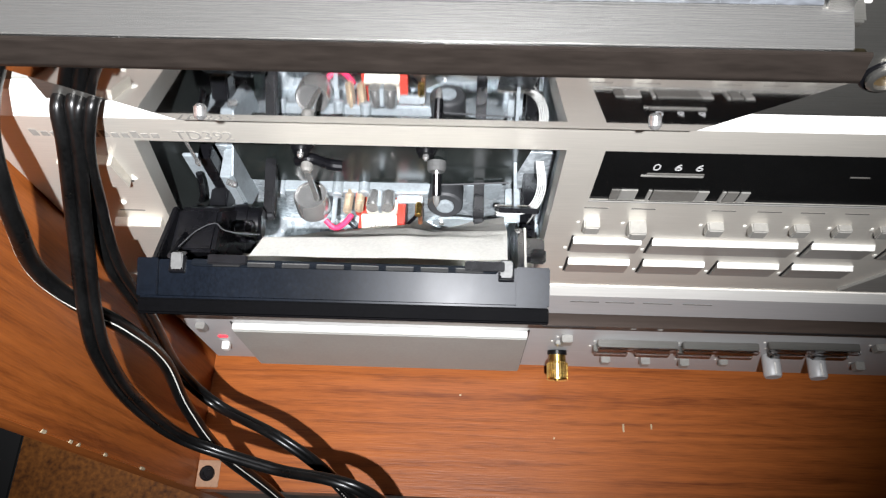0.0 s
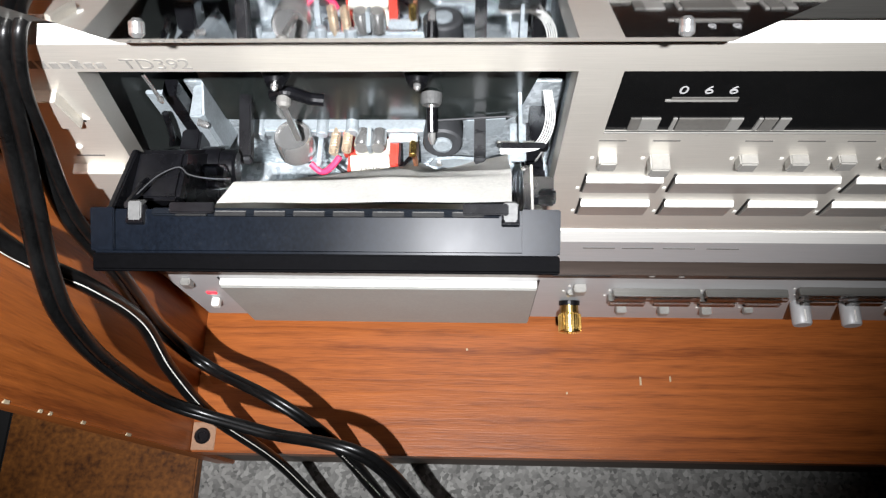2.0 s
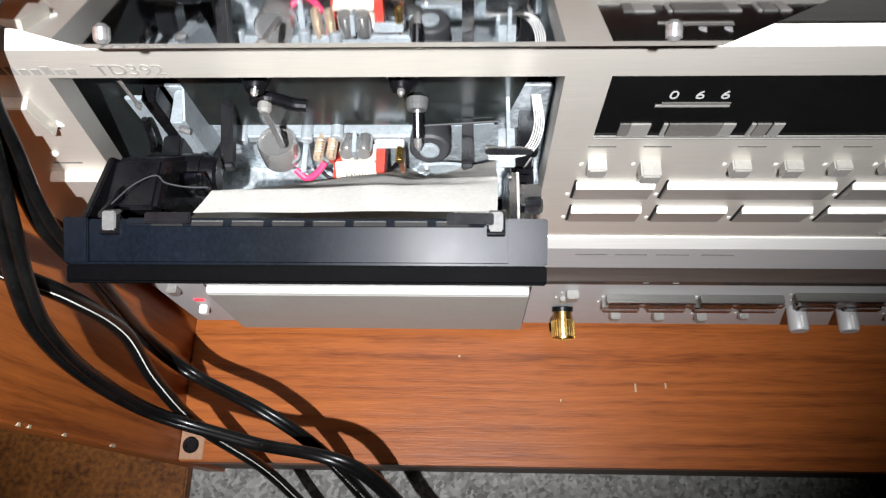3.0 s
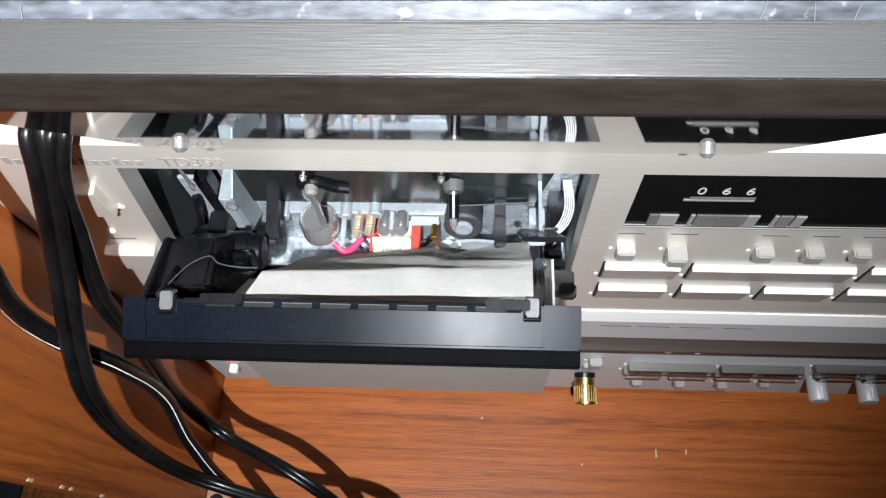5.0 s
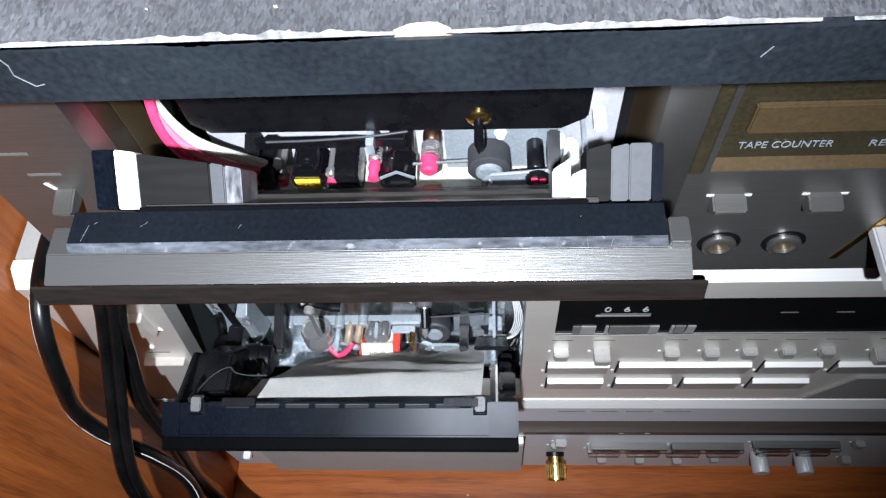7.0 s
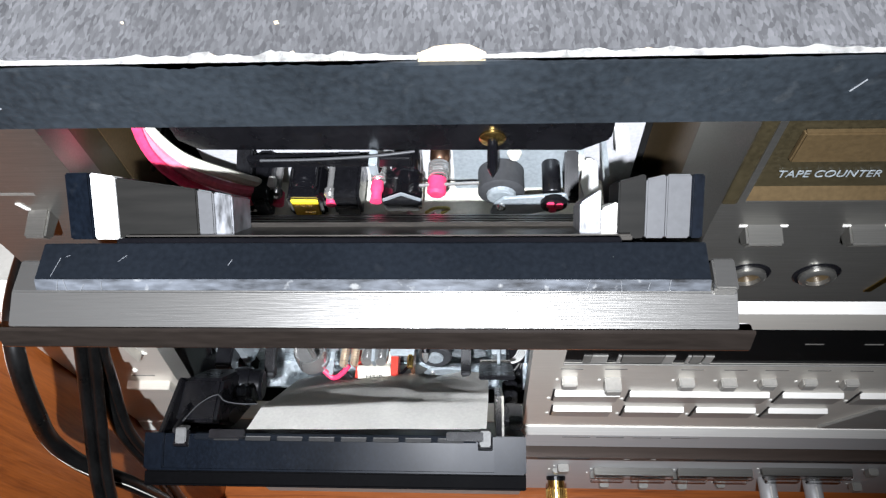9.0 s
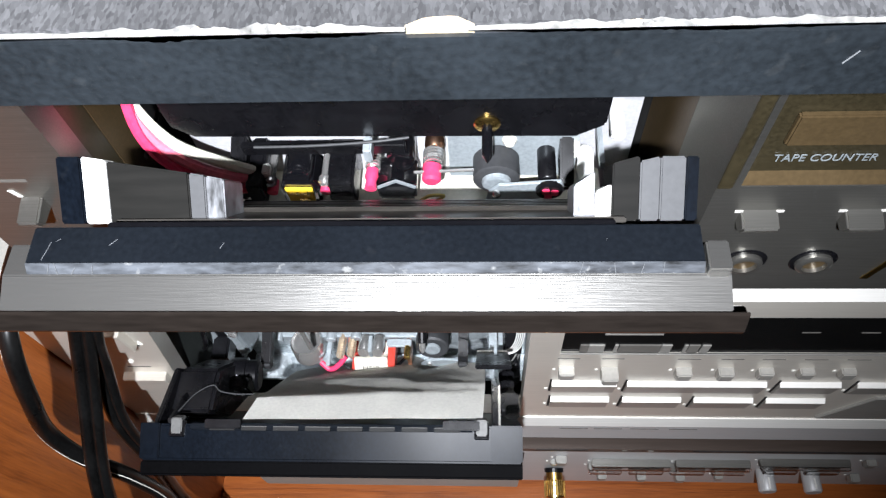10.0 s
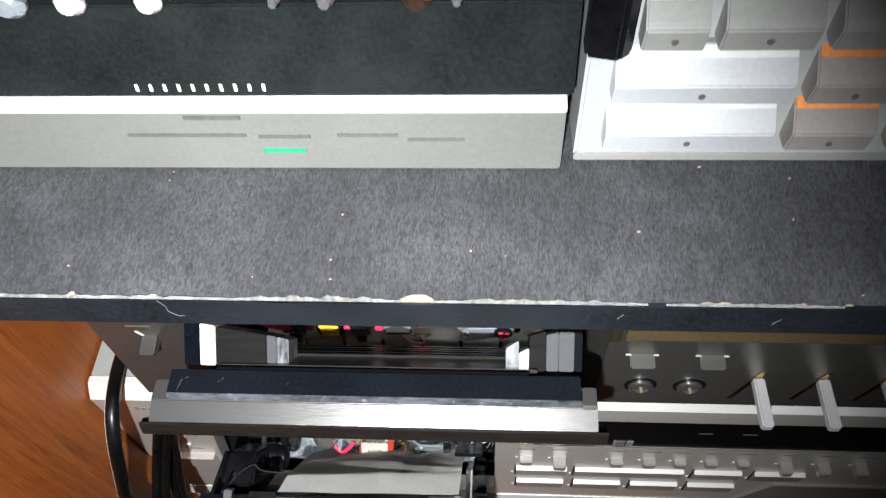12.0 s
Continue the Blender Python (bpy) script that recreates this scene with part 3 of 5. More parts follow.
for x0 in (0.1185, 0.1375):
    part("small_mark", box(x0, x0 + 0.006, 0.1583, 0.1586, 0.3040, 0.3045, 0), PRINT, mid)
# small push buttons
for bx, w, deep in ((0.0449, 0.0056, 0.1545), (0.0607, 0.0060, 0.1525), (0.0876, 0.0056, 0.1545), (0.1028, 0.0056, 0.1545), (0.1172, 0.0054, 0.1550), (0.1318, 0.0052, 0.1553), (0.1465, 0.0052, 0.1553), (0.166, 0.0052, 0.1525), (0.183, 0.0052, 0.1525), (0.2, 0.0052, 0.1525)):
    part("push_button", box(bx - w / 2, bx + w / 2, deep, PY + 0.0005, 0.2668, 0.2722, 0.0005), BUTTON, mid)
    part("button_mark", box(bx - w / 2 - 0.0022, bx - w / 2 - 0.0012, PY - 0.0002, PY + 0.0003, 0.2690, 0.2702, 0), PALE, mid)
    part("caption", box(bx - 0.004, bx + 0.004, PY - 0.0001, PY + 0.0003, 0.2805, 0.2812, 0), PRINT, mid)
# transport keys
for x0, x1, z0, z1 in ((0.0407, 0.0655, 0.2450, 0.2555), (0.0695, 0.1223, 0.2450, 0.2555), (0.1272, 0.1500, 0.2450, 0.2555), (0.1560, 0.180, 0.2450, 0.2555),
                       (0.0415, 0.0653, 0.2255, 0.2360), (0.0706, 0.0943, 0.2255, 0.2360), (0.0993, 0.1230, 0.2255, 0.2360), (0.1280, 0.1514, 0.2255, 0.2360)):
    part("transport_key", prof_x([(0.1562, z1), (PY + 0.001, z1 + 0.0006), (PY + 0.001, z0), (0.1572, z0)], x0, x1, 0.0002), KEY, mid, "brushed metal transport key")
    # chamfer painted lighter than the key face, as if lit from above
    part("key_edge", prof_x([(0.1561, z1 + 0.0002), (PY + 0.001, z1 + 0.0020), (PY + 0.001, z1 + 0.0006), (0.1562, z1 - 0.0006)], x0, x1, 0.0001), ALU_LIT, mid, "chamfer painted bright as if lit")
    part("key_mark", box(x0 - 0.0024, x0 - 0.0013, PY - 0.0002, PY + 0.0003, z0 + 0.002, z0 + 0.0034, 0), PALE, mid)
    part("key_groove", box(x0 - 0.0008, x0, PY - 0.0003, PY + 0.0003, z0, z1 + 0.003, 0), DARK, mid)
part("cover_plate", prof_y([(0.156, 0.2130), (0.272, 0.2130), (0.272, 0.2400), (0.170, 0.2400)], PY - 0.0012, PY + 0.0003, 0.0003), KEY, mid)
# eject and power keys
def lever_key(x0, x1, zt, zb):
    part("lever_key", prof_x([(0.1546, zt - 0.0004), (PY + 0.001, zt), (PY + 0.001, zb), (0.1550, zb)], x0, x1, 0.0003), ALU, mid, "champagne block-shaped key")
    part("key_dot", prof_y([(x1 + 0.0004, zb + 0.001), (x1 + 0.0022, zb + 0.001), (x1 + 0.0013, zb + 0.0036)], PY - 0.0004, PY + 0.0003, 0), PALE, mid)
    part("key_gap", box(x0 - 0.0006, x1 + 0.0004, PY - 0.0002, PY + 0.0003, zb - 0.0008, zb, 0), DARK, mid)


lever_key(-0.1262, -0.1090, 0.3084, 0.2925)
lever_key(-0.1262, -0.1092, 0.2645, 0.2510)
part("caption", box(-0.1220, -0.1130, PY - 0.0001, PY + 0.0003, 0.2700, 0.2708, 0), PRINT, mid)
part("pilot_dot", lathe((-0.1184, PY + 0.0003, 0.2766), (-0.1184, PY - 0.0008, 0.2766), [(0, 0.0012), (0.6, 0.0012), (1, 0.0007)], 14), PALE, mid)
# brand plate as plain bars, then the type number
for k in range(13):
    x0 = -0.1283 + k * 0.0030
    tall = 0.0034 if k in (0, 6, 7, 10) else 0.0024
    part("name_bar", box(x0, x0 + 0.0021, PY - 0.0001, PY + 0.0003, 0.3188, 0.3188 + tall, 0), GREYPRINT, mid)
letters("type_number", "TD392", (-0.0856, PY - 0.0001, 0.3186), 0.0062, GREYPRINT, mid, width=0.0175)
for x0 in (0.05, 0.066, 0.083, 0.101):
    part("caption", box(x0, x0 + 0.013, 0.1599, 0.1604, 0.1830, 0.1837, 0), PRINT, mid)

# cassette bay and mechanism
part("bay_back", box(-0.125, 0.045, 0.206, 0.208, 0.170, 0.330, 0), DARK, mid)
part("bay_ceiling", box(-0.113, 0.045, 0.1662, 0.205, 0.3175, 0.319, 0), DARK, mid)
part("bay_side", prof_z([(-0.1135, 0.1662), (-0.1120, 0.1662), (-0.0965, 0.205), (-0.0980, 0.205)], 0.170, 0.3172, 0), BAYWALL, mid, "dark satin bay wall")
part("bay_side", box(0.0345, 0.0360, 0.1662, 0.205, 0.170, 0.3172, 0), GALV, mid)
part("reel_plate", prof_y([(-0.0860, 0.3174), (-0.0840, 0.2480), (0.0180, 0.2480), (0.0340, 0.3174)], 0.1835, 0.1850, 0.0005), REEL, mid, "satin black reel plate")
part("base_plate", box(-0.0955, 0.0343, 0.1905, 0.192, 0.172, 0.2620, 0.0003), GALV, mid, "galvanised steel chassis plate")
part("base_step", box(-0.0955, 0.0343, 0.1780, 0.1905, 0.1980, 0.2010, 0.0005), GALV, mid)
part("grey_rail", box(-0.0735, -0.0135, 0.1810, 0.1880, 0.2400, 0.2450, 0.0008), GREYMET, mid, "grey cast rail")
for x0, z0 in ((-0.0730, 0.2440), (-0.0500, 0.2450), (-0.0392, 0.2470)):
    part("rail_post", rod((x0, 0.1900, z0), (x0, 0.1790, z0), 0.0022, 14), GREYMET, mid)
for hx in (-0.0553, -0.0130):
    part("reel_hub", lathe((hx, 0.1840, 0.2900), (hx, 0.1712, 0.2900), [(0, 0.0052), (0.3, 0.0050), (0.7, 0.0043), (1, 0.0026)], 18), BLACK, mid, "black reel spindle", True)
    part("hub_tip", lathe((hx, 0.1714, 0.2900), (hx, 0.1694, 0.2900), [(0, 0.0012), (0.6, 0.0011), (1, 0.0005)], 12), CHROME, mid)
    for k in range(3):
        a = 2 * math.pi * k / 3 + 0.4
        part("hub_fin", box(hx + 0.0046 * math.cos(a) - 0.0005, hx + 0.0046 * math.cos(a) + 0.0005, 0.174, 0.183, 0.2900 + 0.0046 * math.sin(a) - 0.0005, 0.2900 + 0.0046 * math.sin(a) + 0.0005, 0.0002), BLACK, mid)
part("erase_head", lathe((-0.0600, 0.1770, 0.2370), (-0.0600, 0.1780, 0.2475), [(0, 0.0060), (0.08, 0.0068), (0.90, 0.0068), (1, 0.0062), (0.99, 0.0052), (0.96, 0.0050)], 28), CHROME, mid, "shiny round metal erase head", True)
part("head_lever", box(-0.0562, -0.0542, 0.1705, 0.1722, 0.2560, 0.2800, 0.0004), CHROME, mid, "chrome lever")
part("lever_tip", lathe((-0.0550, 0.1735, 0.2800), (-0.0550, 0.1700, 0.2795), [(0, 0.0022), (0.7, 0.0022), (1, 0.0014)], 14), KEY, mid)
part("lever_arm", sweep(smooth_path([(-0.0590, 0.1745, 0.2790), (-0.0540, 0.1745, 0.2810), (-0.0480, 0.1750, 0.2765), (-0.0435, 0.1750, 0.2755)]), 0.0020), BLACK, mid)
for gx, z_in, z_out, y_out in ((-0.0725, 0.2645, 0.2556, 0.1640), (0.0059, 0.2485, 0.2506, 0.1665)):
    part("guide_post", solid(bmesh.new(), [(gx - 0.0020, 0.1890, z_in - 0.0025), (gx + 0.0020, 0.1890, z_in - 0.0025), (gx + 0.0020, 0.1890, z_in + 0.0025), (gx - 0.0020, 0.1890, z_in + 0.0025)], (0, y_out - 0.1890, z_out - z_in), 0.0005), BLACK, mid, "black guide post")
    part("post_top", box(gx - 0.0016, gx + 0.0016, y_out - 0.0008, y_out + 0.0006, z_out - 0.0018, z_out + 0.0018, 0.0003), RUBBER, mid)
part("grey_tab", box(-0.0527, -0.0509, 0.1705, 0.1880, 0.2370, 0.2385, 0.0003), GREYMET, mid)
for sx, sz in ((-0.0452, 0.2475), (-0.0405, 0.2490)):
    part("spring", coil((sx, 0.1805, sz - 0.004), (sx, 0.1715, sz - 0.001), 0.0015, 0.00030, 7), SPRINGY, mid, "brass coil spring")
    part("spring_screw", rod((sx, 0.1860, sz - 0.004), (sx, 0.1708, sz - 0.001), 0.0008, 12), SPRINGY, mid)
part("red_wire", sweep(smooth_path([(-0.0560, 0.1740, 0.2330), (-0.0520, 0.1715, 0.2310), (-0.0480, 0.1730, 0.2330), (-0.0450, 0.1760, 0.2350)]), 0.0012, 8), PINK, mid)
part("black_wire", sweep(smooth_path([(-0.0480, 0.1750, 0.2320), (-0.0430, 0.1720, 0.2290), (-0.0340, 0.1700, 0.2290), (-0.0240, 0.1720, 0.2330), (-0.0190, 0.1740, 0.2380)]), 0.0007, 8), BLACK, mid)
part("head_base", box(-0.0424, -0.0236, 0.1698, 0.1860, 0.2300, 0.2330, 0.0006), RED, mid, "red head carrier")
part("head_face", prof_x([(0.1682, 0.2335), (0.1732, 0.2402), (0.1745, 0.2392), (0.1697, 0.2325)], -0.0405, -0.0264, 0.0003), CREAM, mid, "cream head face")
letters("head_print", "HSIR", (-0.0372, 0.16965, 0.23590), 0.0026, PRINT, mid, tilt=53, width=0.0075)
part("red_post", box(-0.0428, -0.0412, 0.1740, 0.1850, 0.2372, 0.2440, 0.0005), RED, mid)
for x0 in (-0.0352, -0.0294):
    part("head_pole", lathe((x0, 0.1800, 0.2450), (x0, 0.1722, 0.2485), [(0, 0.0027), (0.9, 0.0027), (1, 0.0022)], 18), CHROME, mid, "polished tape head", True)
part("head_gap", box(-0.0330, -0.0316, 0.1718, 0.1790, 0.2450, 0.2512, 0.0002), GREYMET, mid)
part("head_shield", box(-0.0385, -0.0262, 0.1748, 0.1800, 0.2378, 0.2415, 0.0004), CREAM, mid)
part("red_post", box(-0.0262, -0.0232, 0.1700, 0.1850, 0.2310, 0.2400, 0.0006), RED, mid)
part("red_bracket", prof_y([(-0.0180, 0.2330), (-0.0163, 0.2330), (-0.0163, 0.2435), (-0.0180, 0.2440)], 0.1725, 0.1820, 0.0005), COPPER, mid)
part("cross_bar", box(-0.0262, -0.0160, 0.1765, 0.1800, 0.2437, 0.2455, 0.0005), GREYMET, mid)
part("brass_screw", rod((-0.0176, 0.1780, 0.2440), (-0.0176, 0.1715, 0.2445), 0.0013, 12), BRASS, mid)
part("pinch_roller", lathe((-0.0070, 0.1865, 0.2410), (-0.0072, 0.1760, 0.2440), [(0, 0.0066), (0.05, 0.0070), (0.93, 0.0070), (1, 0.0062), (0.995, 0.0040), (0.97, 0.0034)], 28), RUBBER, mid, "grey rubber pinch roller", True)
part("roller_core", lathe((-0.0072, 0.1772, 0.2436), (-0.0072, 0.1752, 0.2442), [(0, 0.0036), (0.8, 0.0034), (1, 0.0024)], 20), GREYMET, mid)
part("roller_arm", prof_y([(-0.0125, 0.2350), (-0.0050, 0.2330), (0.0020, 0.2350), (0.0050, 0.2400), (-0.0020, 0.2410), (-0.0100, 0.2400)], 0.1722, 0.1733, 0.0003), GREYMET, mid, "pressed steel arm")
part("roller_pin", rod((-0.0085, 0.174, 0.2375), (-0.0085, 0.1712, 0.2378), 0.0011, 10), CHROME, mid)
part("capstan", lathe((-0.0103, 0.1840, 0.2660), (-0.0100, 0.1690, 0.2570), [(0, 0.0012), (0.35, 0.0013), (0.9, 0.0013), (1, 0.0004)], 14), CHROME, mid, "polished capstan shaft", True)
part("capstan_sleeve", rod((-0.0102, 0.1795, 0.2635), (-0.0101, 0.1725, 0.2592), 0.0018, 14), BLACK, mid)
part("capstan_bush", lathe((-0.0103, 0.1838, 0.2650), (-0.0103, 0.1800, 0.2640), [(0, 0.0036), (0.7, 0.0036), (1, 0.0030)], 20), DULLCLIP, mid)
part("thin_rod", rod((-0.0085, 0.1795, 0.2550), (0.0170, 0.1800, 0.2570), 0.0004, 8), RUBBER, mid)
part("right_lever", prof_y([(0.0010, 0.2360), (0.0140, 0.2400), (0.0150, 0.2520), (0.0010, 0.2500)], 0.1822, 0.1832, 0.0004), GREYMET, mid)
for k in range(5):
    q = 0.0015 * k
    part("wire", sweep(smooth_path([(0.0262 + 0.4 * q, 0.1820, 0.2700), (0.0276 + 0.5 * q, 0.1770, 0.2600 - 0.2 * q), (0.0255 + 0.4 * q, 0.1740, 0.2510 - 0.6 * q), (0.0200, 0.1735, 0.2465 - 0.5 * q), (0.0130, 0.1745, 0.2450 - 0.35 * q)]), 0.00026, 8), WHITE, mid, "thin white wire")
part("wire_tie", box(0.0130, 0.0200, 0.1724, 0.1733, 0.2434, 0.2446, 0.0003), WHITE, mid)
part("lamp_block", box(0.0165, 0.0222, 0.1700, 0.1850, 0.2424, 0.2436, 0.0004), GREYMET, mid)
part("bright_stay", box(0.0182, 0.0194, 0.1640, 0.1850, 0.2640, 0.2665, 0.0003), GREYMET, mid)
part("left_bracket", box(-0.0925, -0.0880, 0.1780, 0.1905, 0.2320, 0.2600, 0.0005), GREYMET, mid, "pale grey steel bracket")
part("bracket_web", prof_x([(0.1785, 0.2600), (0.1905, 0.2660), (0.1905, 0.2250), (0.1785, 0.2330)], -0.0879, -0.0873, 0.0002), GREYMET, mid)
part("left_plate", box(-0.1045, -0.0975, 0.1815, 0.1830, 0.2250, 0.2690, 0.0004), GREYMET, mid)
part("left_channel", box(-0.0974, -0.0928, 0.1790, 0.1850, 0.2200, 0.2720, 0.0004), BLACK, mid)
part("left_hook", sweep(smooth_path([(-0.1040, 0.1760, 0.2440), (-0.1015, 0.1755, 0.2500), (-0.0995, 0.1760, 0.2590), (-0.0990, 0.1770, 0.2640)]), 0.0011, 8), BLACK, mid)
part("left_switch", box(-0.0985, -0.0915, 0.1690, 0.1790, 0.2400, 0.2500, 0.0008), BLACK, mid)
part("left_spring", coil((-0.0895, 0.1765, 0.2590), (-0.0872, 0.1768, 0.2560), 0.0011, 0.0002, 6), CHROME, mid, "small steel spring")
part("hanging_pin", rod((-0.0925, 0.1712, 0.2960), (-0.0925, 0.1712, 0.2810), 0.0006, 8), CHROME, mid, "thin bright pin")
part("pin_bulb", lathe((-0.0925, 0.1712, 0.2835), (-0.0925, 0.1712, 0.2805), [(0, 0.0006), (0.4, 0.0011), (1, 0.0007)], 10), CHROME, mid)
for k, (sz, sy) in enumerate(((0.232, 0.172), (0.222, 0.170), (0.212, 0.172), (0.244, 0.175))):
    part("relay", box(0.0225 + 0.001 * (k % 2), 0.0285 + 0.0015 * (k % 2), sy, 0.1900, sz - 0.0035, sz + 0.0035, 0.0004), BLACK, mid)
for k in range(4):
    part("bare_wire", sweep(smooth_path([(0.0310, 0.1880, 0.2400 - 0.010 * k), (0.0290, 0.1780, 0.2390 - 0.010 * k), (0.0255, 0.1730, 0.2360 - 0.010 * k)]), 0.0004, 6), CHROME, mid)

# the door: hinged at its foot, leaning out
door = part("door", prof_x([(0.1178, 0.2905), (0.1178, 0.2919), (0.1286, 0.2963), (0.1305, 0.2915), (0.1565, 0.2190), (0.1520, 0.2155)], -0.0995, 0.0268, 0.0006), BLACK_TOP, mid, "scuffed black plastic cassette door, open")
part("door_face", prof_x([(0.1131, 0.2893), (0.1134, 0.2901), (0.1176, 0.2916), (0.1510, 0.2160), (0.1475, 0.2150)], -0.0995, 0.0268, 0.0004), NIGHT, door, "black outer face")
part("door_corner", prof_x([(0.1180, 0.2922), (0.1178, 0.2930), (0.1286, 0.2975), (0.1290, 0.2960)], -0.0995, -0.0930, 0.0003), BLACK_TOP, door)
part("door_corner", prof_x([(0.1180, 0.2922), (0.1178, 0.2928), (0.1286, 0.2973), (0.1290, 0.2960)], 0.0165, 0.0268, 0.0003), BLACK_TOP, door)
for cx in (-0.0872, 0.0136):
    part("clip_recess", box(cx - 0.0024, cx + 0.0024, 0.1246, 0.1300, 0.2946, 0.2966, 0.0002), BLACK, door)
    part("clip", prof_x([(0.1252, 0.2958), (0.1250, 0.2966), (0.1300, 0.2984), (0.1320, 0.2950), (0.1312, 0.2945), (0.1296, 0.2974)], cx - 0.0018, cx + 0.0018, 0.0003), DULLCLIP, door, "bent steel clip")
part("slot_rail", box(-0.0830, 0.0110, 0.1268, 0.1290, 0.2940, 0.2966, 0.0004), PIANO, door)
for k in range(8):
    x0 = -0.0760 + k * 0.0106
    part("slot", box(x0, x0 + 0.0084, 0.1264, 0.1276, 0.2966, 0.2972, 0.0001), DARK, door)
    part("slot_lip", box(x0, x0 + 0.0084, 0.1276, 0.1279, 0.2968, 0.2972, 0.0001), DULLCLIP, door)
for x0 in (-0.0775, 0.0010):
    part("rail_catch", prof_x([(0.1268, 0.2970), (0.1268, 0.2982), (0.1296, 0.2988), (0.1300, 0.2970)], x0, x0 + 0.0120, 0.0003), BLACK, door)
part("holder_side", prof_x([(0.1270, 0.2960), (0.1515, 0.2868), (0.1600, 0.2600), (0.1540, 0.2300), (0.1290, 0.2880)], -0.0962, -0.0944, 0.0004), BLACK, door, "black holder cheek")
part("holder_box", prof_x([(0.1350, 0.2880), (0.1515, 0.2862), (0.1630, 0.2650), (0.1580, 0.2420), (0.1400, 0.2650)], -0.0943, -0.0800, 0.0012), BLACK, door, "black plastic holder end")
part("holder_rib", prof_x([(0.1285, 0.2970), (0.1300, 0.2975), (0.1420, 0.2880), (0.1400, 0.2860)], -0.0905, -0.0890, 0.0003), BLACK, door)
part("damper", lathe((-0.0830, 0.1570, 0.2640), (-0.0722, 0.1572, 0.2632), [(0, 0.0066), (0.30, 0.0068), (0.55, 0.0068), (0.56, 0.0060), (0.92, 0.0060), (1, 0.0050)], 26), BLACK, door, "", True)
part("damper_case", box(-0.0800, -0.0728, 0.1480, 0.1530, 0.2660, 0.2750, 0.0006), SMOKE, door, "clear smoked plastic block")
part("thread_wire", sweep(smooth_path([(-0.0880, 0.1330, 0.2960), (-0.0845, 0.1400, 0.2930), (-0.0800, 0.1440, 0.2905), (-0.0770, 0.1420, 0.2900), (-0.0720, 0.1415, 0.2885), (-0.0660, 0.1420, 0.2870)]), 0.0002, 6), RUBBER, door)
part("holder_side", prof_x([(0.1270, 0.2960), (0.1430, 0.2945), (0.1580, 0.2600), (0.1540, 0.2300), (0.1290, 0.2880)], 0.0172, 0.0190, 0.0004), BLACK, door, "black holder cheek")
part("cheek_edge", prof_x([(0.1280, 0.2965), (0.1430, 0.2950), (0.1580, 0.2606), (0.1574, 0.2600), (0.1426, 0.2940), (0.1280, 0.2955)], 0.0191, 0.0198, 0.0001), KEY, door)
part("holder_arm", prof_x([(0.1500, 0.2910), (0.1512, 0.2922), (0.1692, 0.2582), (0.1680, 0.2570)], 0.0114, 0.0240, 0.0004), BLACK, door, "black plastic holder end")
# paler strip paints the light caught by the arm's top edge
part("arm_lit_edge", box(0.0116, 0.0238, 0.1690, 0.1697, 0.2560, 0.2590, 0.0002), KEY, door)
for hy, hz, x1 in ((0.1360, 0.2890, 0.0262), (0.1450, 0.2760, 0.0252), (0.1530, 0.2640, 0.0258)):
    part("holder_step", box(0.0200, x1, hy, hy + 0.0065, hz - 0.0060, hz, 0.0006), BLACK, door)
part("clear_block", box(0.0215, 0.0262, 0.1330, 0.1370, 0.2890, 0.2930, 0.0006), SMOKE, door)
for k in range(3):
    part("cheek_rivet", lathe((0.0176, 0.1455 - 0.002 * k, 0.2880 + 0.0036 * k), (0.0170, 0.1452 - 0.002 * k, 0.2880 + 0.0036 * k), [(0, 0.0006), (1, 0.0004)], 10), CHROME, door)

# paper laid in the open door
def paper_point(u, v):
    """A sheet: a flat strip in front, a fold, and the rest falling away behind it."""
    a, b = Vector((-0.0655, 0.1302, 0.2968)), Vector((0.0140, 0.1316, 0.2955))
    fold_a, fold_b = Vector((-0.0641, 0.1401, 0.2890)), Vector((0.0147, 0.1455, 0.2840))
    back = [Vector(p) for p in ((-0.0699, 0.1480, 0.2668), (-0.0758, 0.1840, 0.1944), (-0.0452, 0.1880, 0.1983), (-0.0172, 0.1850, 0.2142), (-0.0101, 0.1820, 0.2136), (0.0149, 0.1640, 0.2600))]
    knots = (0.0, 0.12, 0.36, 0.62, 0.68, 1.0)
    n = max(k for k in range(5) if u >= knots[k])
    far_edge = back[n].lerp(back[n + 1], (u - knots[n]) / (knots[n + 1] - knots[n]))
    front, fold = a.lerp(b, u), fold_a.lerp(fold_b, u)
    p = front.lerp(fold, v / 0.4) if v < 0.4 else fold.lerp(far_edge, (v - 0.4) / 0.6)
    w = max(0.0, v - 0.25)
    valley = -0.0030 * max(0.0, 1 - abs(u - 0.66) / 0.09) * w * 1.3
    ridge = 0.0022 * max(0.0, 1 - abs(v - 0.70 + 0.25 * u) / 0.10) - 0.0018 * max(0.0, 1 - abs(v - 0.52 + 0.10 * u) / 0.07)
    return p + Vector((0, 0.0007 * math.sin(11 * u + 6 * v) * w,
                       valley + ridge * min(1.0, 3 * w) + 0.0003 * math.sin(13 * u) + 0.0014 * math.sin(8 * u + 5 * v) * w + 0.0008 * math.sin(15 * v + 6 * u) * w))


bm = bmesh.new()
NU, NV = 60, 40
grid = [[bm.verts.new(paper_point(i / (NU - 1), j / (NV - 1))) for i in range(NU)] for j in range(NV)]
for j in range(NV - 1):
    for i in range(NU - 1):
        bm.faces.new((grid[j][i], grid[j][i + 1], grid[j + 1][i + 1], grid[j + 1][i]))
bmesh.ops.solidify(bm, geom=bm.faces[:], thickness=0.00012)
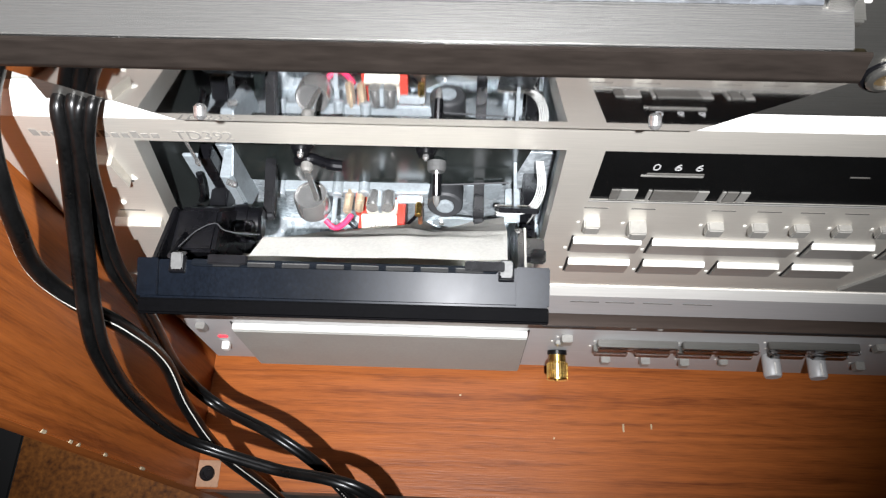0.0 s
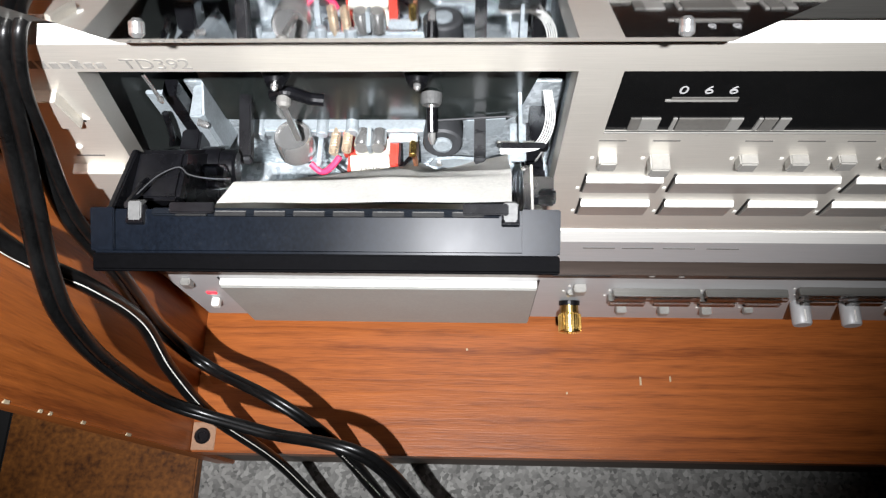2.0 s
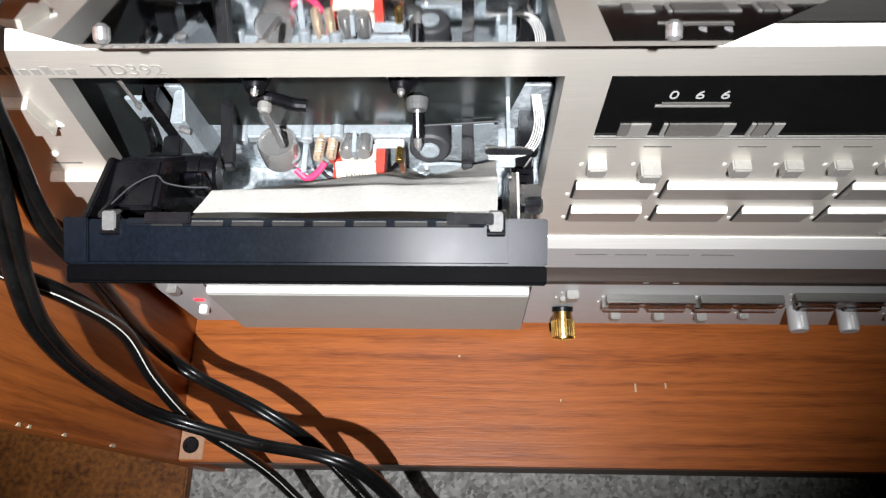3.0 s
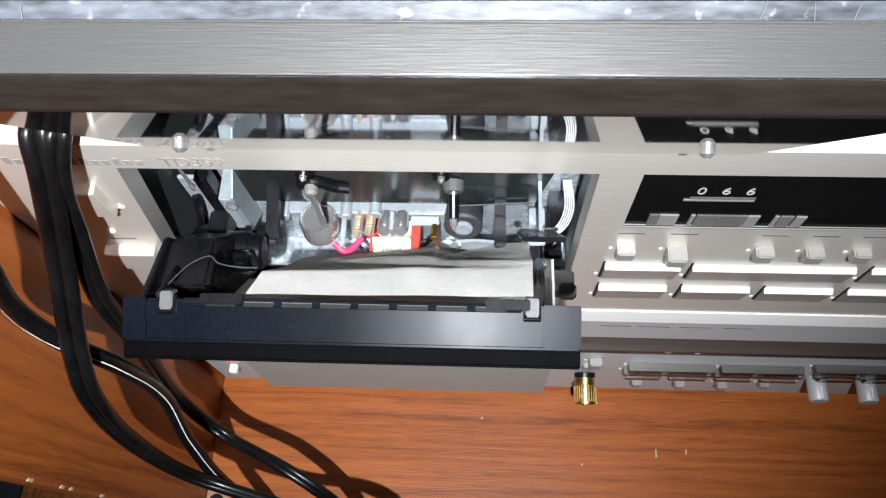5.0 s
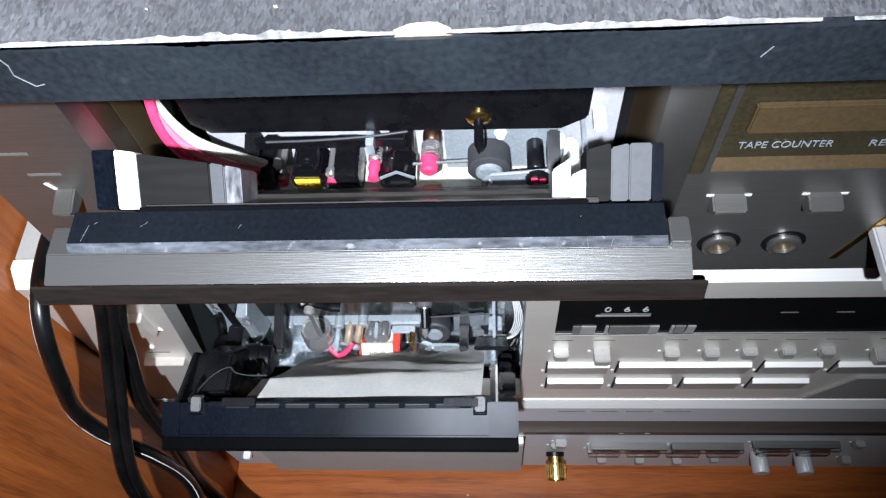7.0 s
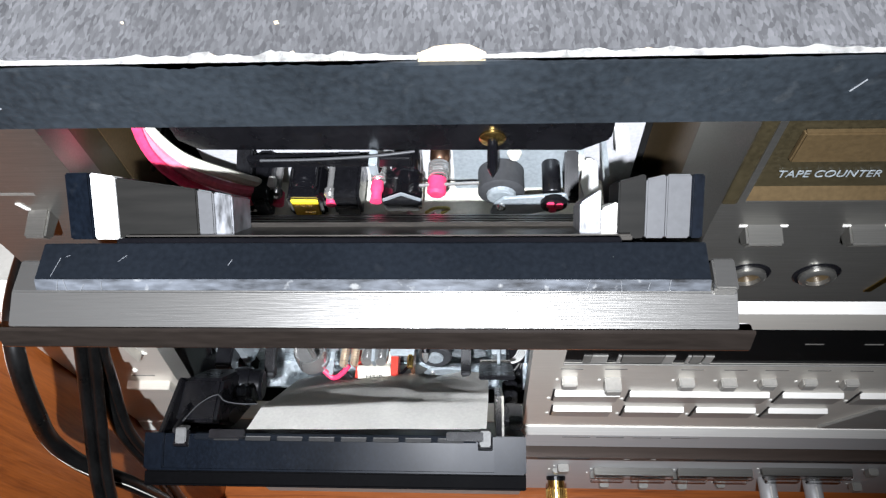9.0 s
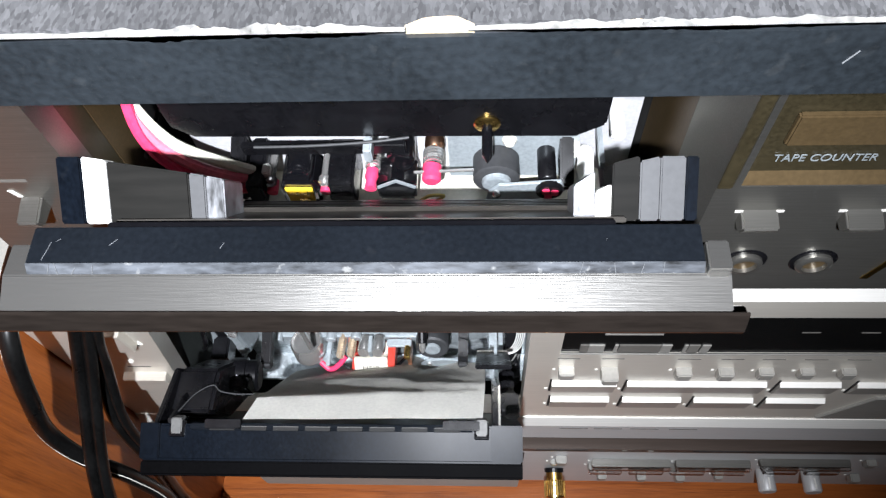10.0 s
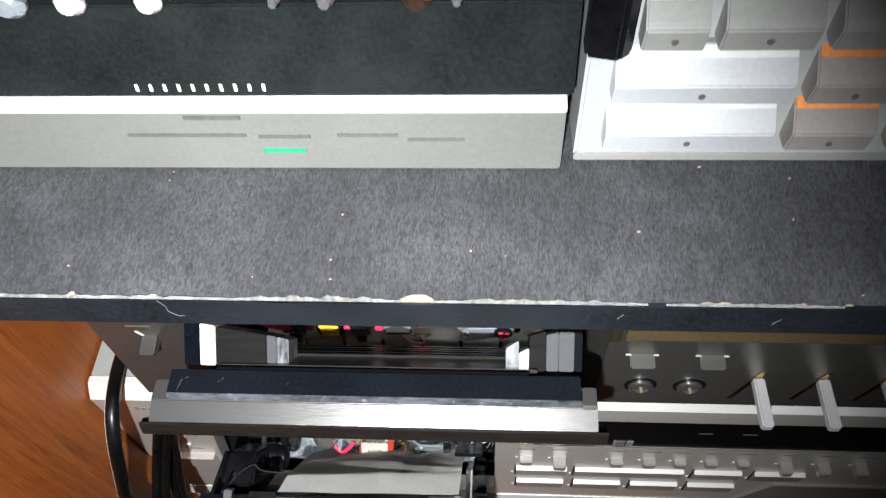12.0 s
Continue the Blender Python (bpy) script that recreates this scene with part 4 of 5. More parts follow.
tagged(part("paper_sheet", bm, PAPER, None, "", True), "crumpled white sheet of paper lying in the open door", "paper")

# ---- the upper deck: open door, felt shelf above ----
up = thing("cassette_deck", (0.08, 0.3, 0.3350), "dark silver cassette deck with its cassette door open", "cassette deck", "stacked decks")
part("body", box(-0.113, 0.280, 0.215, 0.45, 0.339, 0.4640, 0.001), DARK, up)
part("front_panel", box(-0.1150, -0.0800, PY, 0.166, 0.3380, 0.4640, 0), STEEL, up, "brushed dark silver front")
part("front_panel", prof_y([(0.0680, 0.3380), (0.282, 0.3380), (0.282, 0.4640), (0.1600, 0.4640), (0.1600, 0.3915), (0.0735, 0.3915), (0.0735, 0.4640), (0.0680, 0.4640)], PY, 0.166, 0), STEEL, up, "brushed dark silver front")
for fx in (-0.09, 0.25):
    for fy in (0.23, 0.42):
        part("foot", lathe((fx, fy, 0.3350), (fx, fy, 0.3395), [(0, 0.010), (1, 0.011)], 16), RUBBER, up)
part("bay_frame", prof_z([(0.0625, 0.172), (0.0680, 0.1575), (0.0680, 0.172)], 0.3380, 0.4640, 0.0002), STEEL, up)
part("counter_window", box(0.0737, 0.1598, 0.1600, 0.1640, 0.3917, 0.4635, 0), OLIVE, up, "smoked brown counter window")
part("window_step", prof_x([(0.1582, 0.3917), (0.1600, 0.3917), (0.1600, 0.3950)], 0.0737, 0.1598, 0), BROWNBAY, up)
part("window_frame", prof_z([(0.0680, 0.1572), (0.0712, 0.1572), (0.0737, 0.1600), (0.0737, 0.1612), (0.0680, 0.1590)], 0.3917, 0.4635, 0.0002), OLIVE, up, "smoked brown window frame")
part("counter_panel", box(0.0785, 0.1150, 0.1585, 0.1602, 0.4060, 0.4160, 0.0004), BROWNBAY, up)
letters("lettering", "TAPE COUNTER", (0.0783, 0.1597, 0.3990), 0.0036, GREYMET, up, width=0.0225)
letters("lettering", "RESET", (0.1090, 0.1597, 0.3990), 0.0033, GREYMET, up, width=0.0095)
for bx in (0.0810, 0.1055):
    part("flat_button", prof_x([(0.1530, 0.3800), (PY + 0.001, 0.3815), (PY + 0.001, 0.3755), (0.1550, 0.3755)], bx - 0.0044, bx + 0.0044, 0.0005), STEEL, up, "flat steel button")
    part("button_slot", box(bx - 0.0058, bx + 0.0058, PY - 0.0002, PY + 0.0003, 0.3804, 0.3812, 0), ALU_LIT, up)
for jx in (0.0846, 0.1030):
    part("jack", lathe((jx, PY + 0.001, 0.3552), (jx, 0.1560, 0.3552), [(0, 0.0048), (0.8, 0.0048), (1, 0.0040), (0.99, 0.0032), (0.2, 0.0030)], 24), STEEL, up, "round metal headphone socket", True)
    part("jack_hole", lathe((jx, 0.1585, 0.3552), (jx, 0.1572, 0.3552), [(0, 0.0031), (1, 0.0031)], 18), BROWNBAY, up)
    part("jack_ring", lathe((jx, PY + 0.0004, 0.3552), (jx, PY - 0.0004, 0.3552), [(0, 0.0062), (0.7, 0.0062), (1, 0.0058)], 28), BLACK, up)
for lx in (0.1265, 0.1500, 0.1735):
    part("slider_slot", prof_y([(lx - 0.0070, 0.3450), (lx - 0.0050, 0.3450), (lx + 0.0016, 0.3690), (lx - 0.0004, 0.3690)], PY - 0.0003, PY + 0.0003, 0), BRASS, up)
    part("slider_lever", box(lx - 0.0020, lx + 0.0022, 0.1390, PY, 0.3600, 0.3640, 0.0006), LOWGREY, up, "silver slider lever")
part("eject_key", prof_x([(0.1510, 0.3880), (PY + 0.001, 0.3898), (PY + 0.001, 0.3845), (0.1525, 0.3845)], -0.0985, -0.0930, 0.0005), STEEL, up, "small steel wedge key")
part("key_notch", prof_y([(-0.1000, 0.3925), (-0.0988, 0.3925), (-0.0975, 0.3898), (-0.0985, 0.3898)], PY - 0.0003, PY + 0.0003, 0), ALU_LIT, up)
for x0, z0 in ((-0.1060, 0.4050), (-0.1020, 0.3960)):
    part("caption", box(x0, x0 + 0.009, PY - 0.0001, PY + 0.0003, z0, z0 + 0.0010, 0), PRINT, up)
# bay and mechanism
part("bay_back", box(-0.088, 0.085, 0.2040, 0.2060, 0.3370, 0.4640, 0), DARK, up)
part("bay_ceiling", box(-0.080, 0.068, 0.172, 0.2040, 0.4600, 0.4620, 0), DARK, up)
part("bay_floor", box(-0.080, 0.068, 0.1600, 0.2040, 0.3366, 0.3380, 0), DARK, up)
part("bay_side", box(-0.0815, -0.0800, 0.166, 0.1740, 0.3385, 0.4600, 0), OLIVE, up, "smoked olive bay wall")
part("bay_strip", box(-0.0820, -0.0800, 0.1742, 0.1860, 0.3385, 0.4600, 0.0002), BROWNBAY, up, "bronze strip")
part("bay_side", box(-0.0820, -0.0800, 0.1862, 0.2040, 0.3385, 0.4600, 0), DARK, up)
part("bay_strip", box(0.0630, 0.0650, 0.1722, 0.2040, 0.3385, 0.4600, 0.0002), BROWNBAY, up, "bronze strip")
part("chassis", box(-0.0680, 0.0560, 0.1890, 0.1905, 0.3400, 0.4400, 0.0004), CHASSIS, up, "grey chassis plate")
part("chassis_foot", box(-0.0640, 0.0480, 0.1760, 0.1890, 0.3540, 0.3558, 0.0004), CREAM, up)
for k in range(7):
    part("chassis_tab", box(-0.0630 + k * 0.0158, -0.0485 + k * 0.0158, 0.1740, 0.1760, 0.3500, 0.3590 - 0.001 * (k % 3), 0.0004), CREAM, up)
part("reel_plate", prof_y([(-0.0660, 0.4300), (-0.0650, 0.3905), (-0.0600, 0.3860), (0.0380, 0.3845), (0.0450, 0.3890), (0.0460, 0.4300)], 0.1780, 0.1800, 0.0006), BLACK, up, "satin black reel plate")
for hx in (-0.0290, 0.0135):
    part("reel_hub", lathe((hx, 0.1790, 0.4230), (hx, 0.1690, 0.4230), [(0, 0.0030), (0.6, 0.0028), (1, 0.0016)], 18), CHROME, up, "", True)
# red and cream flat leads
PINKLEAD = mat("pink_lead", (0.75, 0.17, 0.24), 0.45, scale=200)
for k, m in enumerate((PINK, PINKLEAD, CREAM)):
    part("lead", sweep(smooth_path([(-0.0715 - 0.001 * k, 0.1830, 0.4120), (-0.0712, 0.1748 + 0.0018 * k, 0.3930 + 0.0030 * k), (-0.0650, 0.1728 + 0.0018 * k, 0.3790 + 0.0034 * k), (-0.0530, 0.1730 + 0.0018 * k, 0.3700 + 0.0030 * k), (-0.0450, 0.1800, 0.3660)]), 0.0016, 8), m, up)
part("thin_post", rod((-0.0720, 0.1880, 0.3850), (-0.0715, 0.1720, 0.3860), 0.0006, 8), DARK, up)
# heads, springs and guides, all standing out from the plate
part("left_guide", prof_x([(0.1730, 0.3640), (0.1730, 0.3700), (0.1870, 0.3760), (0.1900, 0.3640)], -0.0550, -0.0505, 0.0006), BLACK, up, "black plastic guide")
part("left_guide", box(-0.0500, -0.0455, 0.1720, 0.1890, 0.3630, 0.3720, 0.0006), BLACK, up)
part("guide_foot", box(-0.0525, -0.0475, 0.1712, 0.1735, 0.3590, 0.3640, 0.0004), BLACK, up)
part("erase_head", prof_y([(-0.0418, 0.3590), (-0.0312, 0.3588), (-0.0308, 0.3660), (-0.0325, 0.3698), (-0.0405, 0.3700), (-0.0420, 0.3660)], 0.1750, 0.1860, 0.0008), GLOSS, up, "black tape head")
part("head_dome", lathe((-0.0364, 0.1862, 0.3690), (-0.0364, 0.1765, 0.3690), [(0, 0.0040), (0.85, 0.0040), (1, 0.0034)], 24), GLOSS, up, "", True)
part("head_label", prof_y([(-0.0400, 0.3598), (-0.0330, 0.3597), (-0.0326, 0.3676), (-0.0403, 0.3678)], 0.1742, 0.1751, 0.0003), YELLOW, up, "yellow printed sticker")
for x0, x1, sz in ((-0.0393, -0.0380, 0.3655), (-0.0376, -0.0366, 0.3655), (-0.0362, -0.0345, 0.3655), (-0.0370, -0.0340, 0.3625)):
    part("label_bar", box(x0, x1, 0.1740, 0.1743, sz - 0.0005, sz + 0.0005, 0), BRASS, up)
for sx in (-0.0440, -0.0290):
    part("head_screw", lathe((sx, 0.1850, 0.3690), (sx, 0.1745, 0.3690), [(0, 0.0011), (0.75, 0.0011), (0.77, 0.0017), (0.93, 0.0017), (1, 0.0010)], 14), CHROME, up, "small bright screw", True)
    part("red_collar", rod((sx, 0.1780, 0.3665), (sx, 0.1740, 0.3660), 0.0016, 12), PINK, up)
part("white_collar", box(-0.0462, -0.0440, 0.1765, 0.1800, 0.3680, 0.3720, 0.0004), WHITE, up)
part("centre_block", box(-0.0285, -0.0208, 0.1740, 0.1900, 0.3600, 0.3705, 0.0008), BLACK, up)
part("block_lip", box(-0.0275, -0.0218, 0.1732, 0.1742, 0.3640, 0.3658, 0.0003), RUBBER, up)
part("block_foot", box(-0.0262, -0.0225, 0.1738, 0.1770, 0.3560, 0.3600, 0.0005), BLACK, up)
part("tension_wire", sweep(smooth_path([(-0.0440, 0.1750, 0.3858), (-0.0300, 0.1745, 0.3868), (-0.0150, 0.1745, 0.3880), (-0.0040, 0.1755, 0.3885)]), 0.0004, 8), RUBBER, up, "thin steel wire")
part("wire_holder", box(-0.0162, -0.0140, 0.1740, 0.1790, 0.3800, 0.3850, 0.0004), GREYMET, up)
part("grey_strip", box(-0.0500, -0.0060, 0.1795, 0.1815, 0.3760, 0.3800, 0.0004), BLACK, up)
part("spring", coil((-0.0155, 0.1845, 0.3715), (-0.0155, 0.1780, 0.3715), 0.0018, 0.00035, 6), CHROME, up, "steel coil spring")
part("red_collar", lathe((-0.0157, 0.1782, 0.3710), (-0.0159, 0.1722, 0.3705), [(0, 0.0016), (0.4, 0.0019), (0.6, 0.0014), (1, 0.0017)], 14), PINK, up, "red plastic collar", True)
part("play_head", prof_y([(-0.0145, 0.3622), (-0.0040, 0.3620), (-0.0036, 0.3690), (-0.0090, 0.3722), (-0.0148, 0.3690)], 0.1740, 0.1835, 0.0007), GLOSS, up, "black faceted tape head")
part("head_shell", prof_y([(-0.0146, 0.3688), (-0.0090, 0.3720), (-0.0038, 0.3688), (-0.0042, 0.3682), (-0.0090, 0.3712), (-0.0142, 0.3682)], 0.1736, 0.1742, 0), GREYMET, up)
part("head_stem", rod((-0.0080, 0.1900, 0.3720), (-0.0080, 0.1800, 0.3720), 0.0040, 20), GLOSS, up, "", True)
part("copper_screw", lathe((0.0013, 0.1860, 0.3740), (0.0013, 0.1825, 0.3740), [(0, 0.0027), (0.7, 0.0027), (1, 0.0021)], 20), COPPER, up, "copper cross-head screw", True)
part("screw_slot", box(0.0003, 0.0023, 0.1822, 0.1827, 0.3737, 0.3743, 0), DARK, up)
part("spring", coil((0.0010, 0.1822, 0.3735), (0.0010, 0.1775, 0.3735), 0.0024, 0.0004, 5), CHROME, up, "steel coil spring")
part("red_collar", lathe((0.0008, 0.1776, 0.3730), (0.0006, 0.1728, 0.3725), [(0, 0.0026), (0.85, 0.0026), (1, 0.0019)], 16), PINK, up, "red plastic collar", True)
part("silver_rod", rod((-0.0040, 0.1750, 0.3740), (0.0120, 0.1760, 0.3735), 0.0005, 8), CHROME, up)
PINKWIRE = mat("pink_wire", (0.80, 0.45, 0.50), 0.5)
LIMEWIRE = mat("yellow_wire", (0.75, 0.70, 0.20), 0.5)
part("head_wire", sweep(smooth_path([(-0.0080, 0.1740, 0.3620), (-0.0040, 0.1725, 0.3590), (0.0010, 0.1728, 0.3585), (-0.0010, 0.1745, 0.3610)]), 0.0006, 6), PINKWIRE, up)
part("head_wire", sweep(smooth_path([(-0.0030, 0.1745, 0.3610), (0.0000, 0.1735, 0.3650), (0.0035, 0.1740, 0.3640), (0.0015, 0.1750, 0.3600)]), 0.0005, 6), LIMEWIRE, up)
# capstan, pinch roller, arm with red pivot
part("capstan", lathe((0.0155, 0.1790, 0.3905), (0.0155, 0.1668, 0.3895), [(0, 0.0013), (0.82, 0.0014), (1, 0.0002)], 16), GLOSS, up, "pointed capstan shaft", True)
part("capstan_bush", lathe((0.0155, 0.1792, 0.3905), (0.0155, 0.1770, 0.3903), [(0, 0.0034), (0.7, 0.0034), (1, 0.0026)], 24), BRASS, up, "brass bearing ring", True)
part("pale_plate", prof_y([(0.0050, 0.3600), (0.0400, 0.3600), (0.0400, 0.3840), (0.0050, 0.3840)], 0.1832, 0.1842, 0.0003), GREYMET, up, "pale grey plate")
part("pinch_roller", lathe((0.0180, 0.1825, 0.3700), (0.0180, 0.1748, 0.3698), [(0, 0.0058), (0.06, 0.0063), (0.92, 0.0063), (1, 0.0054)], 32), RUBBER, up, "dark rubber pinch roller", True)
part("roller_cap", lathe((0.0180, 0.1750, 0.3698), (0.0180, 0.1736, 0.3697), [(0, 0.0040), (0.8, 0.0038), (1, 0.0030)], 24), GREYMET, up)
part("roller_arm", prof_y([(0.0150, 0.3640), (0.0160, 0.3690), (0.0185, 0.3718), (0.0350, 0.3735), (0.0365, 0.3690), (0.0330, 0.3660), (0.0175, 0.3615)], 0.1720, 0.1730, 0.0003), GREYMET, up, "pressed steel arm")
part("arm_rivet", lathe((0.0180, 0.1722, 0.3682), (0.0180, 0.1708, 0.3682), [(0, 0.0014), (0.7, 0.0012), (1, 0.0005)], 14), CHROME, up, "", True)
part("pivot_ring", lathe((0.0320, 0.1722, 0.3700), (0.0320, 0.1708, 0.3700), [(0, 0.0037), (0.8, 0.0035), (1, 0.0029)], 24), BLACK, up)
for k in range(3):
    a = 2 * math.pi * k / 3 + 0.3
    part("pivot_key", box(0.0320 + 0.0014 * math.cos(a) - 0.0010, 0.0320 + 0.0014 * math.cos(a) + 0.0010, 0.1700, 0.1710, 0.3700 + 0.0014 * math.sin(a) - 0.0010, 0.3700 + 0.0014 * math.sin(a) + 0.0010, 0.0003), PINK, up)
part("pivot_post", rod((0.0315, 0.1850, 0.3720), (0.0315, 0.1735, 0.3715), 0.0025, 18), BLACK, up, "", True)
part("right_post", prof_x([(0.1720, 0.3690), (0.1720, 0.3715), (0.1850, 0.3790), (0.1870, 0.3690)], 0.0348, 0.0385, 0.0006), BLACK, up)
part("cream_stud", lathe((0.0215, 0.1860, 0.3770), (0.0215, 0.1815, 0.3770), [(0, 0.0020), (0.7, 0.0020), (1, 0.0012)], 14), CREAM, up, "", True)
part("cream_stud", lathe((0.0385, 0.1850, 0.3740), (0.0385, 0.1800, 0.3740), [(0, 0.0020), (0.7, 0.0020), (1, 0.0012)], 14), CREAM, up, "", True)
part("white_lever", prof_z([(0.0392, 0.1700), (0.0435, 0.1700), (0.0442, 0.1830), (0.0432, 0.1850), (0.0405, 0.1850), (0.0398, 0.1830), (0.0398, 0.1760), (0.0385, 0.1745)], 0.3710, 0.3728, 0.0008), WHITE, up, "white plastic lever")
part("steel_stay", box(0.0445, 0.0458, 0.1740, 0.1900, 0.3760, 0.3790, 0.0003), GREYMET, up)
part("white_tab", box(0.0475, 0.0510, 0.1800, 0.1880, 0.3800, 0.3830, 0.0006), WHITE, up)

# the open door, hinged at its foot
udoor = part("door", prof_x([(0.1155, 0.4166), (0.1152, 0.4171), (0.1213, 0.4193), (0.1278, 0.4193), (0.1560, 0.3480), (0.1530, 0.3400)], -0.0743, 0.0580, 0.0002), SILVER, up, "brushed silver cassette door, open")
part("end_plate", box(0.0536, 0.0576, 0.1209, 0.1269, 0.4188, 0.4218, 0.0003), SILVER, udoor)
part("door_window", prof_x([(0.1515, 0.3387), (0.1139, 0.4112), (0.1156, 0.4158), (0.1171, 0.4152), (0.1530, 0.3402)], -0.0773, 0.0608, 0.0002), MIRROR, udoor, "dark mirror-like acrylic door front")
part("window_edge", prof_x([(0.1136, 0.4110), (0.1134, 0.4120), (0.1147, 0.4164), (0.1153, 0.4166), (0.1155, 0.4158), (0.1140, 0.4113)], -0.0775, 0.0610, 0.0001), EDGEBROWN, udoor, "smoky brown acrylic edge")
part("inner_frame", prof_x([(0.1229, 0.4211), (0.1304, 0.4213), (0.1318, 0.4180), (0.1273, 0.4150), (0.1231, 0.4198)], -0.0695, 0.0533, 0.0002), PIANO, udoor, "scratched black plastic inner frame")
part("frame_bevel", prof_x([(0.1214, 0.4195), (0.1229, 0.4212), (0.1233, 0.4200), (0.1225, 0.4190)], -0.0695, 0.0533, 0.0001), SCUFFED, udoor, "scuffed grey bevel")
part("rear_lip", prof_x([(0.1305, 0.4206), (0.1318, 0.4208), (0.1352, 0.4126), (0.1335, 0.4118)], -0.0560, 0.0385, 0.0002), GLOSS, udoor)
part("inner_face", prof_x([(0.1325, 0.4175), (0.1335, 0.4188), (0.1546, 0.3910), (0.1534, 0.3894)], -0.0560, 0.0410, 0.0003), RIBBED, udoor, "smoky ribbed holder floor")
for k in range(5):
    sy = 0.1425 + 0.0023 * k
    sz = 0.4188 - (sy - 0.1335) * 1.32
    part("rib", prof_x([(sy, sz), (sy + 0.0002, sz + 0.0014), (sy + 0.0010, sz + 0.0004), (sy + 0.0010, sz - 0.0016)], -0.0556, 0.0406, 0), KEY if k % 2 else RIBBED, udoor)
for sx, share, lean in ((-0.0655, 0.9, 0.0006), (-0.0635, 1.0, -0.0004), (-0.0610, 0.6, 0.0010), (-0.0570, 0.8, 0.0003), (0.0315, 1.0, 0.0006), (0.0378, 0.9, -0.0003), (0.0422, 0.8, 0.0005), (0.0460, 1.0, 0.0002)):
    part("scratch", rod((sx, 0.1213, 0.4196), (sx + lean, 0.1213 + 0.0015 * share, 0.4196 + 0.0017 * share), 0.00006, 5), SCUFF, udoor)
for sx, sy, ex, ey in ((-0.0665, 0.1235, -0.0655, 0.1273), (-0.0650, 0.1273, -0.0638, 0.1279), (-0.0545, 0.1265, -0.0530, 0.1278), (-0.0335, 0.1258, -0.0329, 0.1269), (0.0365, 0.1273, 0.0366, 0.1276)):
    part("scratch", rod((sx, sy, 0.42115), (ex, ey, 0.42125), 0.00006, 5), SCUFF, udoor)
for cx in (-0.0640, 0.0450):
    part("window_screw", lathe((cx, 0.1422, 0.3567), (cx, 0.1404, 0.3558), [(0, 0.0016), (0.6, 0.0016), (1, 0.0008)], 16), CHROME, udoor, "small chrome stud", True)


def cheek(name, x0, x1, y0, y1, material, label=""):
    """A facet of the cassette holder's end, square to the leaning door; y0, y1: where its two sides end."""
    wide = lambda x: 0.013 + (x - 0.013) * 1.045
    deep = lambda y: 0.1345 + (y - 0.1292) * 0.9
    up_to = lambda y: 0.4157 + (y - 0.1345) * 0.84
    x0, x1, y0, y1 = wide(x0), wide(x1), deep(y0), deep(y1)
    ring = [(x0, 0.1345, 0.4157), (x1, 0.1345, 0.4157), (x1, y1, up_to(y1)), (x0, y0, up_to(y0))]
    part(name, solid(bmesh.new(), ring, (0, 0.0060, -0.0100), 0.0003), material, udoor, label)


cheek("holder_end", -0.0648, -0.0602, 0.1404, 0.1404, BLACK_TOP, "black plastic holder end")
cheek("holder_label", -0.0600, -0.0554, 0.1404, 0.1398, WHITE, "plain white sticker")
cheek("holder_cheek", -0.0552, -0.0399, 0.1396, 0.1376, STREAKY, "smoked clear plastic cheek")
cheek("cheek_facet", -0.0398, -0.0368, 0.1376, 0.1371, RUBBER)
cheek("cheek_facet", -0.0367, -0.0333, 0.1371, 0.1365, CLOUDY)
cheek("cheek_facet", 0.0308, 0.0345, 0.1350, 0.1372, CLOUDY, "scratched clear plastic facet")
cheek("cheek_facet", 0.0346, 0.0375, 0.1340, 0.1352, STEEL)
cheek("holder_cheek", 0.0376, 0.0424, 0.1385, 0.1396, STREAKY, "smoked clear plastic cheek")
cheek("cheek_facet", 0.0425, 0.0460, 0.1388, 0.1395, RUBBER)
cheek("cheek_facet", 0.0461, 0.0505, 0.1395, 0.1395, RUBBER)
cheek("holder_end", 0.0506, 0.0528, 0.1395, 0.1395, BLACK_TOP)

# ---- the deck on the shelf board ----
top = thing("cassette_deck", (0.08, 0.3, SH_T), "pale silver deck with large keys, standing on the black shelf", "cassette deck", "stacked decks")
part("body", box(-0.160, 0.290, 0.190, 0.45, 0.4790, 0.6100, 0.001), DARK, top)
part("front_panel", box(0.0475, 0.290, 0.1655, 0.190, 0.4782, 0.6100, 0.0008), UPPANEL, top, "pale silver front")
part("base_strip", box(0.0475, 0.290, 0.1645, 0.1655, 0.4782, 0.4805, 0.0003), UPGREY, top)
part("front_panel", box(-0.160, -0.135, 0.1655, 0.190, 0.4782, 0.6100, 0.0008), UPPANEL, top)
FLAPINK = mat("faded_flap_print", (0.115, 0.115, 0.105), 0.5)
tdoor = part("flap", prof_x([(0.1612, 0.4784), (0.1618, 0.4985), (0.1640, 0.5000), (0.1900, 0.5000), (0.1900, 0.4784)], -0.1345, 0.0440, 0.0005), FLAPGREY, top, "light grey printed flap")
part("flap_edge", prof_x([(0.1612, 0.4986), (0.1612, 0.5004), (0.1650, 0.5014), (0.1650, 0.4988)], -0.1345, 0.0440, 0.0003), ALU_LIT, top, "bright edge")
part("flap_window", prof_x([(0.1640, 0.5012), (0.1690, 0.5240), (0.1800, 0.5240), (0.1800, 0.5012)], -0.1345, 0.0455, 0.0005), REEL, top, "smoky dark window")
part("mechanism_shelf", prof_x([(0.1690, 0.5240), (0.1700, 0.5242), (0.1640, 0.5420), (0.1620, 0.5340)], -0.1345, 0.0475, 0.0006), GLOSS, top)
